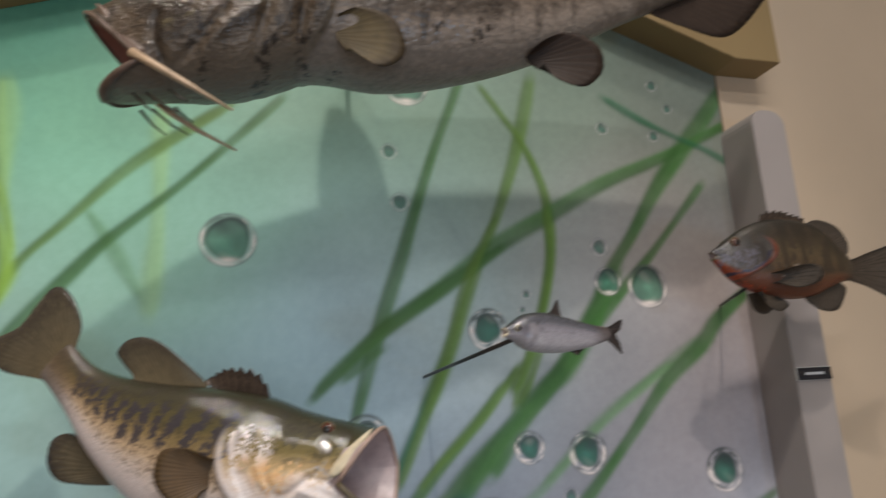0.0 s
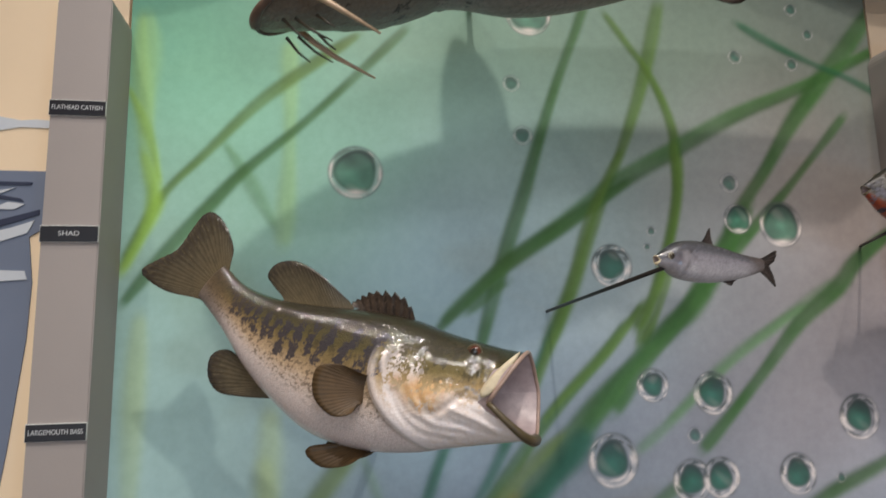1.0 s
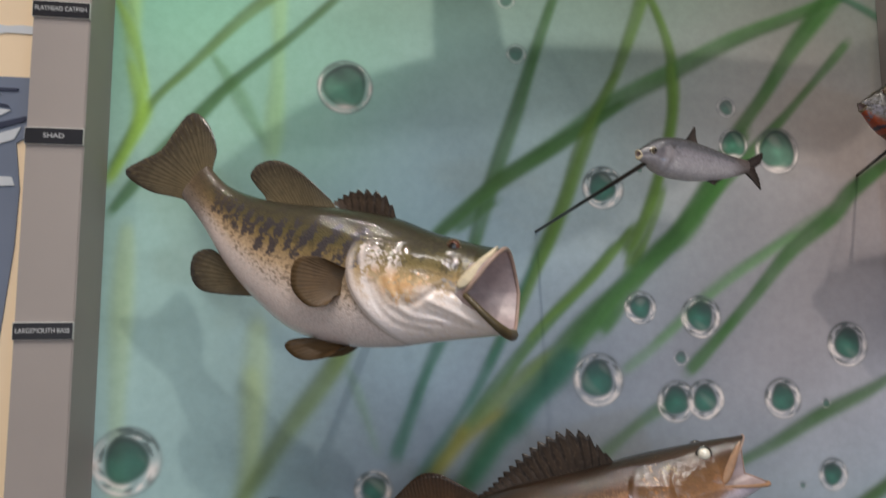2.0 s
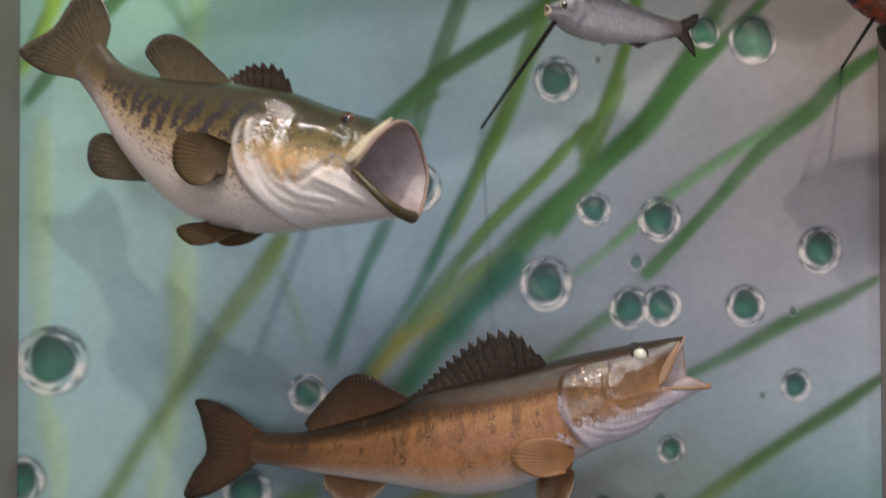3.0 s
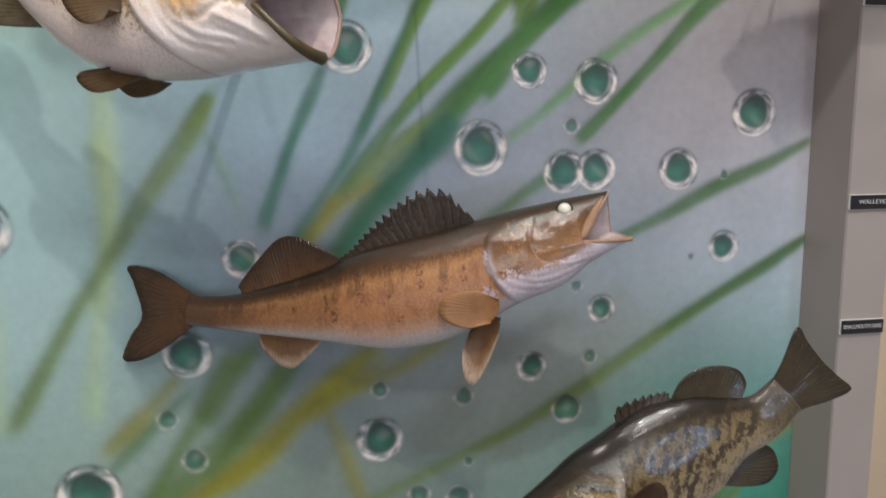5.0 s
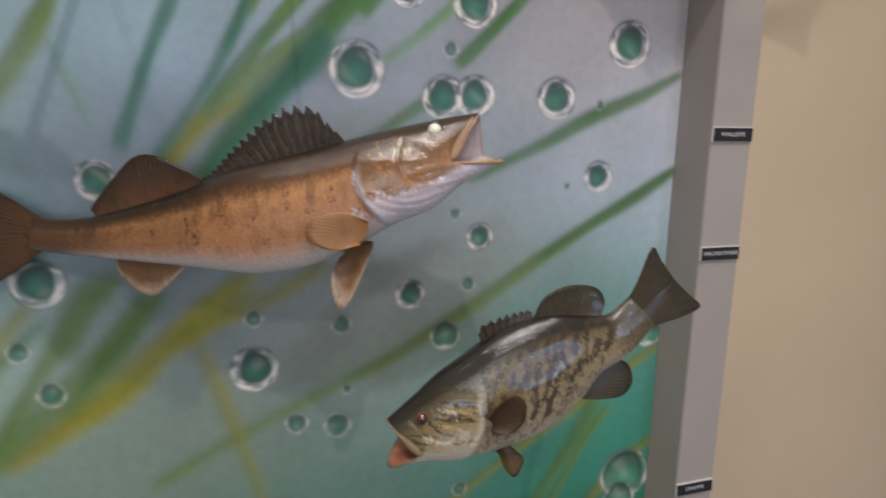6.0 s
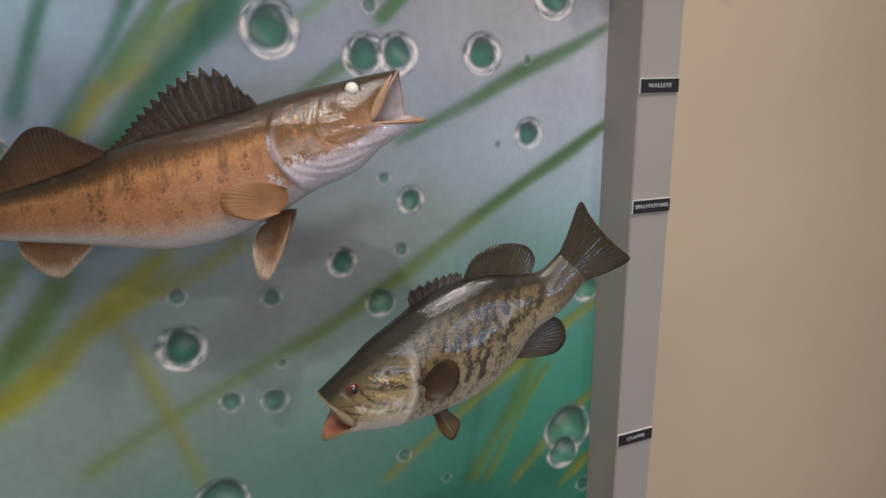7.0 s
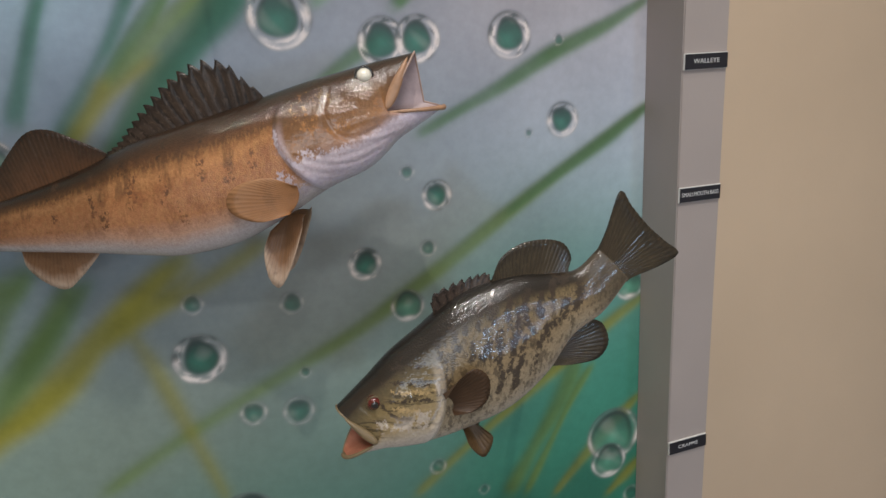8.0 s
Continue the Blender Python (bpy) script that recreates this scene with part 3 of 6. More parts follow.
blue = setting("painted_lake_shape", slab([(-0.90, 1.942), (-0.450, 1.941), (-0.455, 1.86), (-0.478, 1.845), (-0.470, 1.78), (-0.472, 1.70), (-0.486, 1.55), (-0.500, 1.44), (-0.52, 1.30), (-0.90, 1.30)], MURAL - 0.003, MURAL), SLATE, "slate-blue flat painted shape on the cream wall")
part("stroke", slab([(-0.90, 1.918), (-0.480, 1.920), (-0.478, 1.924), (-0.90, 1.930)], MURAL - 0.005, MURAL - 0.003), NAVY, blue)
part("stroke", slab([(-0.60, 1.852), (-0.520, 1.868), (-0.466, 1.884), (-0.466, 1.877), (-0.520, 1.858), (-0.60, 1.842)], MURAL - 0.005, MURAL - 0.003), NAVY, blue)
part("stroke", slab([(-0.60, 1.880), (-0.52, 1.905), (-0.492, 1.900), (-0.488, 1.896), (-0.52, 1.900), (-0.60, 1.868)], MURAL - 0.005, MURAL - 0.003), NAVY, blue)
part("patch", slab([(-0.60, 1.905), (-0.530, 1.909), (-0.500, 1.916), (-0.530, 1.902), (-0.60, 1.896)], MURAL - 0.005, MURAL - 0.003), PALEGREY, blue)
part("patch", slab([(-0.530, 1.885), (-0.508, 1.895), (-0.486, 1.892), (-0.500, 1.884)], MURAL - 0.005, MURAL - 0.003), PALEGREY, blue)
part("patch", slab([(-0.60, 1.832), (-0.50, 1.858), (-0.472, 1.868), (-0.480, 1.850), (-0.52, 1.836), (-0.60, 1.824)], MURAL - 0.005, MURAL - 0.003), PALEGREY, blue)
part("patch", slab([(-0.60, 1.800), (-0.480, 1.796), (-0.476, 1.784), (-0.60, 1.776)], MURAL - 0.005, MURAL - 0.003), PALEGREY, blue)
setting("painted_cloud_stroke", slab([(-0.90, 2.016), (-0.53, 2.022), (-0.50, 2.017), (-0.48, 2.019), (-0.45, 2.017), (-0.45, 2.006), (-0.50, 2.007), (-0.53, 2.001), (-0.90, 2.004)], MURAL - 0.002, MURAL), PALEGREY, "pale grey painted stroke on the cream wall")


def plate(x, z, text, label, w=0.0715, h=0.0222, tilt=0.0):
    bm = box(-w / 2, w / 2, -0.0030, -0.0002, -h / 2, h / 2)
    o = part("name_plate", bm, WHITE)
    o.matrix_world = pose(x, FRONT, z, 0, tilt, 0)
    tagged(o, label, "name plate", "name plates")
    part("face", box(-w / 2 + 0.0008, w / 2 - 0.0004, -0.0040, -0.0030, -h / 2 + 0.0004, h / 2 - 0.0010), BLACK, o, "black plastic face")
    if text:
        c = bpy.data.curves.new("lettering", "FONT")
        c.body, c.size, c.align_x, c.align_y, c.extrude = text, 0.0088, "CENTER", "CENTER", 0.0002
        tmp = new("lettering", c)
        bpy.context.view_layer.update()
        width = max(tmp.dimensions.x, 1e-4)
        me = bpy.data.meshes.new_from_object(tmp)
        bpy.data.objects.remove(tmp)
        sx = min(1.15, (w - 0.008) / width)
        me.transform(pose(0, -0.0043, 0, 90, 0, 0) @ Matrix.Diagonal((sx, 1.0, 1.0, 1.0)))
        me.materials.append(LETTER)
        letters = new("lettering", me)
        letters.parent = o
    else:
        part("lettering", box(-0.020, 0.020, -0.0044, -0.0040, -0.0022, 0.0022), LETTER, o)
    return o


PLATE = "black name plate with white edge and white lettering"
plate(-0.3915, 2.006, "FLATHEAD CATFISH", PLATE)
plate(-0.3915, 1.834, "SHAD", PLATE)
plate(-0.3915, 1.5825, "LARGEMOUTH BASS", PLATE)
plate(0.9415, 1.703, "", PLATE)
plate(0.9415, 1.415, "WALLEYE", PLATE)
plate(0.9415, 1.227, "SMALLMOUTH BASS", PLATE)
plate(0.9410, 0.809, "CRAPPIE", PLATE, tilt=-1.5)


# ---- mounted fish: materials ----
def zone(n):
    a = n.t.nodes.new("ShaderNodeAttribute")
    a.attribute_name = "zone"
    s = n.t.nodes.new("ShaderNodeSeparateColor")
    n.join(a.outputs["Color"], s.inputs[0])
    return s.outputs[0], s.outputs[1], s.outputs[2]


def scaled(n, co, sx, sy, sz):
    m = n.t.nodes.new("ShaderNodeMapping")
    n.join(co, m.inputs["Vector"])
    m.inputs["Scale"].default_value = (sx, sy, sz)
    return m.outputs[0]


def skin(name, body, head, marks=(), gloss=0.14, scale=230.0, relief=0.35, coat=0.9, wobble=0.10, tail=(0.1, 0.08, 0.05), margin=0.5):
    """Varnished painted fish skin. body, head: colours from back (0) to belly (1).
    marks: (colour, back, belly, size along, size up, threshold, strength)."""
    n = Nodes(name, 0.52, 0.28, coat, gloss)
    down, front, along = zone(n)
    co = n.t.nodes.new("ShaderNodeTexCoord").outputs["Object"]
    soft = n.noise(co, 22, 5, 0.6)
    d = n.maths("ADD", down, n.maths("MULTIPLY", n.maths("SUBTRACT", soft, 0.5), wobble * 2))
    on_face = n.maths("MULTIPLY", n.step(front, 0.42, 0.58), n.step(d, 0.08, 0.26))
    c = n.mix(on_face, n.ramp(d, body), n.ramp(d, head))
    for colour, lo, hi, sx, sz, th, amount, *where in marks:
        tex = n.noise(scaled(n, co, sx, 0.3 * sx, sz), 1.0, 4, 0.62)
        m = n.step(tex, th - 0.035, th + 0.035)
        m = n.maths("MULTIPLY", m, n.maths("MULTIPLY", n.step(d, lo - 0.06, lo + 0.04), n.maths("SUBTRACT", 1.0, n.step(d, hi - 0.05, hi + 0.08))))
        if where:                                   # 1: on the flank alone, 2: on the head alone
            on_head = n.step(front, 0.45, 0.55)
            m = n.maths("MULTIPLY", m, on_head if where[0] == 2 else n.maths("SUBTRACT", 1.0, on_head))
        c = n.mix(n.maths("MULTIPLY", m, amount), c, colour)
    pig = n.t.nodes.new("ShaderNodeAttribute")
    pig.attribute_name = "pigment"
    cells = n.put("ShaderNodeTexVoronoi", Scale=1.0)
    n.join(scaled(n, co, scale * 0.75, scale * 0.75, scale * 0.6), cells.inputs["Vector"])
    cell = n.t.nodes.new("ShaderNodeSeparateColor")
    n.join(cells.outputs["Color"], cell.inputs[0])
    ragged = n.maths("MULTIPLY", n.maths("SUBTRACT", n.noise(scaled(n, co, 1, 1, 0.8), 110, 4, 0.7), 0.5), 3.2)
    ragged = n.maths("ADD", ragged, n.maths("MULTIPLY", n.maths("SUBTRACT", cell.outputs[0], 0.5), 0.7))
    held = n.maths("MULTIPLY", n.step(n.maths("ADD", pig.outputs["Alpha"], ragged), 0.34, 0.74), n.step(pig.outputs["Alpha"], 0.0, 0.25))
    c = n.mix(n.maths("MULTIPLY", held, 0.92), c, pig.outputs["Color"])
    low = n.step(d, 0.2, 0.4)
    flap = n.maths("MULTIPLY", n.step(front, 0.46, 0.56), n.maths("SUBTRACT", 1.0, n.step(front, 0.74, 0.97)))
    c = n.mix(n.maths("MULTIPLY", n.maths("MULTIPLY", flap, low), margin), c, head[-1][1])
    # Shade behind the gill cover, painted into the skin as a dark band.
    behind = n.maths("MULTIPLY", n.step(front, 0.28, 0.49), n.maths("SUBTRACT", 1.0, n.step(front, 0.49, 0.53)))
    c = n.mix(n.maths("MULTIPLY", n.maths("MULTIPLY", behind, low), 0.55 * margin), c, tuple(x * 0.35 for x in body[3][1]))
    far = n.maths("SUBTRACT", 1.0, n.step(n.maths("ADD", along, n.maths("MULTIPLY", n.maths("SUBTRACT", soft, 0.5), 0.16)), 0.01, 0.22))
    c = n.mix(n.maths("MULTIPLY", far, 0.85), c, tail)
    fine = n.noise(co, 260, 3, 0.6)
    c = n.mix(0.28, c, n.ramp(fine, [(0.3, (0.25, 0.25, 0.25)), (0.7, (0.8, 0.8, 0.8))]), "OVERLAY")
    v = n.put("ShaderNodeTexVoronoi", Scale=1.0)
    n.join(scaled(n, co, scale, scale, scale * 1.25), v.inputs["Vector"])
    flat = n.maths("MULTIPLY", v.outputs["Distance"], n.maths("SUBTRACT", 1.0, n.maths("MULTIPLY", on_face, 0.75)))
    c = n.mix(n.maths("MULTIPLY", flat, 0.30), c, (0.02, 0.016, 0.012))
    h = n.maths("ADD", n.maths("MULTIPLY", flat, -1.0), n.maths("MULTIPLY", n.noise(co, 55, 3, 0.5), 0.25))
    lumps = n.maths("ADD", n.noise(co, 120, 2, 0.5), n.maths("MULTIPLY", n.noise(co, 260, 2, 0.5), 0.45))
    h = n.maths("ADD", h, n.maths("MULTIPLY", lumps, n.maths("ADD", 0.55, n.maths("MULTIPLY", on_face, 1.7))))
    n.bump(h, relief, 0.0016)
    n.join(n.maths("ADD", n.maths("MULTIPLY", n.noise(co, 90, 3), 0.05), max(0.0, gloss - 0.06)), n.b.inputs["Coat Roughness"])
    n.b.inputs["Coat IOR"].default_value = 1.6
    return n.colour(c)


def fin_skin(name, base, tip, edge, gloss=0.2, rays=1.0, coat=0.28):
    n = Nodes(name, 0.55, 0.18, coat, gloss)
    ray, out, _ = zone(n)
    co = n.t.nodes.new("ShaderNodeTexCoord").outputs["Object"]
    c = n.ramp(n.maths("ADD", out, n.maths("MULTIPLY", n.maths("SUBTRACT", n.noise(co, 60, 4), 0.5), 0.35)), [(0.0, base), (0.65, tip), (0.97, edge)])
    v = n.put("ShaderNodeCombineXYZ")
    n.join(ray, v.inputs["X"])
    n.join(n.maths("MULTIPLY", out, 2.2), v.inputs["Y"])
    streak = n.noise(v.outputs[0], 1.1, 3, 0.6)
    fibre = n.noise(v.outputs[0], 3.4, 2, 0.6)
    lines = n.maths("SINE", n.maths("MULTIPLY", n.maths("ADD", ray, n.maths("MULTIPLY", streak, 0.5)), 6.2832))
    dark = n.maths("MULTIPLY", n.maths("MULTIPLY", n.step(lines, 0.0, 1.0), n.step(streak, 0.30, 0.60)), 0.75 * rays)
    c = n.mix(dark, c, tuple(x * 0.4 for x in base))
    c = n.mix(n.maths("MULTIPLY", n.step(fibre, 0.52, 0.70), 0.55 * rays), c, tuple(min(1.0, x * 1.7) for x in tip))
    blot = n.step(n.noise(co, 45, 4, 0.65), 0.50, 0.68)
    c = n.mix(n.maths("MULTIPLY", blot, 0.4), c, tuple(x * 0.45 for x in tip))
    n.bump(n.maths("ADD", n.maths("MULTIPLY", lines, 0.6), n.maths("ADD", n.maths("MULTIPLY", fibre, 1.4), n.noise(co, 160, 2))), 0.14 + 0.10 * rays, 0.0007)
    return n.colour(c)


def flesh(name, c, gloss=0.2):
    n = Nodes(name, 0.45, 0.4, 0.3, gloss + 0.08)
    co = n.t.nodes.new("ShaderNodeTexCoord").outputs["Object"]
    t = n.noise(co, 70, 4, 0.6)
    n.bump(t, 0.4, 0.002)
    return n.colour(n.ramp(t, [(0.3, tuple(x * 0.72 for x in c)), (0.7, c)]))


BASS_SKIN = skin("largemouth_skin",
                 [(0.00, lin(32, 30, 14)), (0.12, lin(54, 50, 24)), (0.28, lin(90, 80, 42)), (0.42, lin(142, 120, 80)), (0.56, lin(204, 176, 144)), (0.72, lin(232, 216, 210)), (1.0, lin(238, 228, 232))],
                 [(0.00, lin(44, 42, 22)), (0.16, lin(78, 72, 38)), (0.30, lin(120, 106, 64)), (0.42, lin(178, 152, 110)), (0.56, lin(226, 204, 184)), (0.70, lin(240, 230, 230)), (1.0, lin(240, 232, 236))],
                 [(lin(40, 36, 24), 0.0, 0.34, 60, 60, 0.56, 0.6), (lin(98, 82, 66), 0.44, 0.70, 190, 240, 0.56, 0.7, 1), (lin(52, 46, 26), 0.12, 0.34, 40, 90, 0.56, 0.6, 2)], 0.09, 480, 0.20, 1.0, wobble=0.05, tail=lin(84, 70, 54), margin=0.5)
# The lighter body stop at 0.31 paints in the glossy strip along the flank.
WALL_SKIN = skin("walleye_skin",
                 [(0.00, lin(40, 26, 14)), (0.12, lin(64, 41, 22)), (0.23, lin(104, 68, 38)), (0.31, lin(182, 128, 82)), (0.42, lin(170, 113, 70)), (0.66, lin(176, 121, 83)), (0.78, lin(196, 156, 132)), (0.90, lin(208, 198, 200)), (1.0, lin(206, 196, 200))],
                 [(0.00, lin(34, 24, 14)), (0.18, lin(70, 48, 26)), (0.32, lin(116, 82, 50)), (0.54, lin(146, 106, 72)), (0.66, lin(160, 130, 116)), (0.78, lin(204, 192, 206)), (1.0, lin(208, 200, 218))],
                 [(lin(112, 64, 34), 0.28, 0.74, 60, 40, 0.56, 0.32, 1), (lin(196, 146, 92), 0.22, 0.7, 300, 120, 0.52, 0.28, 1), (lin(70, 46, 26), 0.10, 0.42, 34, 9, 0.57, 0.5, 1), (lin(96, 62, 34), 0.2, 0.6, 40, 60, 0.54, 0.3, 2), (lin(176, 120, 70), 0.34, 0.66, 60, 60, 0.55, 0.25, 2)], 0.10, 620, 0.20, 0.8, 0.05, lin(84, 58, 40), 0.35)
SMALL_SKIN = skin("smallmouth_skin",
                  [(0.00, lin(16, 13, 9)), (0.13, lin(30, 25, 17)), (0.22, lin(112, 97, 68)), (0.55, lin(142, 123, 92)), (0.80, lin(158, 144, 120)), (1.0, lin(190, 182, 168))],
                  [(0.00, lin(24, 22, 16)), (0.18, lin(62, 56, 40)), (0.40, lin(126, 110, 74)), (0.66, lin(156, 138, 102)), (0.82, lin(184, 174, 160)), (1.0, lin(204, 198, 192))],
                  [(lin(44, 36, 26), 0.14, 0.86, 125, 60, 0.56, 0.6, 1), (lin(52, 42, 30), 0.2, 0.9, 220, 130, 0.56, 0.5, 1), (lin(44, 36, 24), 0.30, 0.72, 26, 150, 0.555, 0.75, 2)], 0.08, 520, 0.16, 1.0, 0.05, lin(80, 70, 54), 0.35)
SHAD_SKIN = skin("shad_skin",
                 [(0.00, lin(40, 44, 48)), (0.20, lin(72, 74, 82)), (0.42, lin(140, 138, 148)), (1.0, lin(196, 192, 198))],
                 [(0.00, lin(54, 62, 66)), (0.30, lin(68, 68, 76)), (0.6, lin(106, 102, 110)), (1.0, lin(178, 174, 180))],
                 [(lin(48, 48, 54), 0.1, 0.5, 50, 40, 0.57, 0.4)], 0.22, 600, 0.12, 0.6, 0.05, lin(80, 70, 68), 0.4)
BLUE_SKIN = skin("bluegill_skin",
                 [(0.00, lin(18, 16, 12)), (0.20, lin(44, 38, 26)), (0.45, lin(84, 70, 48)), (0.70, lin(86, 64, 44)), (0.85, lin(100, 56, 34)), (1.0, lin(112, 56, 32))],
                 [(0.00, lin(22, 21, 17)), (0.25, lin(46, 43, 40)), (0.50, lin(74, 70, 68)), (0.78, lin(84, 74, 68)), (0.90, lin(136, 62, 34)), (1.0, lin(156, 62, 30))],
                 [(lin(30, 25, 17), 0.08, 0.7, 50, 8, 0.50, 0.65)], 0.26, 360, 0.3, 0.5, 0.04, lin(62, 54, 44), 0.3)
CAT_SKIN = skin("catfish_skin",
                [(0.00, lin(51, 41, 31)), (0.35, lin(72, 58, 44)), (0.60, lin(88, 73, 59)), (0.78, lin(132, 120, 110)), (1.0, lin(144, 135, 126))],
                [(0.00, lin(66, 55, 42)), (0.40, lin(79, 64, 48)), (0.70, lin(75, 62, 48)), (0.86, lin(100, 88, 75)), (1.0, lin(117, 108, 96))],
                [(lin(40, 32, 24), 0.0, 0.74, 18, 18, 0.52, 0.7), (lin(117, 106, 70), 0.1, 0.6, 26, 22, 0.59, 0.5), (lin(35, 27, 21), 0.1, 0.85, 70, 14, 0.58, 0.6)], 0.24, 110, 0.6, 0.5, 0.08, lin(54, 43, 35), 0.4)
BASS_FIN = fin_skin("largemouth_fin", lin(104, 92, 68), lin(84, 76, 60), lin(46, 42, 38), 0.09, 1.0, 0.9)
BASS_PEC = fin_skin("pectoral_brown", lin(74, 55, 32), lin(88, 68, 44), lin(78, 62, 42), 0.25, 0.45)
WALL_FIN = fin_skin("walleye_fin", lin(112, 76, 50), lin(78, 59, 45), lin(54, 43, 35), 0.16, 0.8, 0.5)
WALL_LOW = fin_skin("walleye_lower_fin", lin(104, 74, 50), lin(126, 94, 68), lin(190, 168, 148), 0.3, 0.35)
WALL_PEC = fin_skin("walleye_pectoral", lin(138, 96, 60), lin(144, 102, 66), lin(152, 112, 78), 0.2, 0.12)
SMALL_FIN = fin_skin("smallmouth_fin", lin(66, 56, 42), lin(68, 60, 46), lin(46, 42, 36), 0.12, 0.9, 0.6)
SMALL_PEC = fin_skin("smallmouth_pectoral", lin(60, 43, 29), lin(72, 53, 37), lin(68, 51, 36), 0.35, 0.4)
SPINE_FIN = fin_skin("dark_spiny_fin", lin(48, 38, 32), lin(66, 54, 45), lin(40, 34, 30), 0.22, 1.25, 0.4)
SHAD_FIN = fin_skin("shad_fin", lin(70, 64, 62), lin(58, 50, 48), lin(44, 38, 36), 0.3, 0.4)
BLUE_FIN = fin_skin("bluegill_fin", lin(60, 50, 40), lin(74, 66, 58), lin(62, 56, 50), 0.35)
CAT_FIN = fin_skin("catfish_fin", lin(44, 34, 28), lin(50, 39, 32), lin(46, 36, 30), 0.4, 0.8, 0.04)
CAT_PEC = fin_skin("catfish_pectoral", lin(84, 72, 52), lin(92, 80, 56), lin(60, 50, 38), 0.45, 0.3, 0.04)
PINK, GREYPINK = flesh("pink_mouth", lin(172, 112, 88)), flesh("pale_mouth", lin(190, 172, 174))
CAT_PINK = flesh("dull_pink_mouth", lin(140, 86, 72))
PALE_LIP, DARK_LIP = flesh("pale_lip", lin(222, 208, 178)), flesh("dark_lip", lin(92, 80, 56))
RED_LIP, TAN_LIP = flesh("tan_lip", lin(176, 138, 108)), flesh("pink_tan_lip", lin(176, 150, 138))
OLIVE_LIP = flesh("olive_lip", lin(128, 112, 84))
CAT_LIP = flesh("catfish_lip", lin(104, 84, 72))
BRISTLE = flesh("pale_barbel", lin(206, 178, 148))
DARKBARB = flesh("dark_barbel", lin(70, 64, 54))
GLASS_RED = Nodes("red_glass_eye", 0.15, 0.6, 1.0, 0.03).colour(lin(88, 28, 24))
GLASS_AMBER = Nodes("amber_glass_eye", 0.15, 0.6, 1.0, 0.03).colour(lin(84, 46, 32))
GLASS_WHITE = Nodes("milky_glass_eye", 0.2, 0.6, 1.0, 0.04).colour(lin(232, 230, 216))
GLASS_BLACK = Nodes("black_pupil", 0.1, 0.6, 1.0, 0.02).colour((0.006, 0.006, 0.007))
BRIGHT = Nodes("silver_eye_ring", 0.25, 0.6, 1.0, 0.05).colour(lin(196, 190, 176))


# ---- mounted fish: shapes ----
def mesh_object(name, verts, faces, zones, material, parent, label="", pigment=None):
    me = bpy.data.meshes.new(name)
    me.from_pydata([tuple(v) for v in verts], [], faces)
    if zones is not None:
        a = me.color_attributes.new("zone", "FLOAT_COLOR", "POINT")
        z = np.ones((len(verts), 4), np.float32)
        z[:, :3] = zones
        a.data.foreach_set("color", z.ravel())
    if pigment is not None:
        a = me.color_attributes.new("pigment", "FLOAT_COLOR", "POINT")
        a.data.foreach_set("color", pigment.astype(np.float32).ravel())
    for p in me.polygons:
        p.use_smooth = True
    me.materials.append(material)
    o = new(name, me)
    o.parent = parent
    if label:
        tagged(o, label)
    return o


def bridge(n_rings, seg, start=0):
    out = []
    for i in range(n_rings - 1):
        for k in range(seg):
            a, b = start + i * seg + k, start + i * seg + (k + 1) % seg
            out.append((a, b, b + seg, a + seg))
    return out


SEG = 144
TH = np.arange(SEG) * 2 * math.pi / SEG


def power(v, p):
    return np.sign(v) * np.abs(v) ** p


def off_way(body, way):
    """How far each point of a body lies, seen from the side, from a line along its skin."""
    pts = spline(way, 4 * len(way))
    u, w = body[..., 0], body[..., 2]
    best = np.full(u.shape, 9.0)
    for p, q in zip(pts, pts[1:]):
        d = q - p
        t = np.clip(((u - p[0]) * d[0] + (w - p[1]) * d[1]) / (d @ d), 0, 1)
        best = np.minimum(best, np.hypot(u - p[0] - t * d[0], w - p[1] - t * d[1]))
    return best


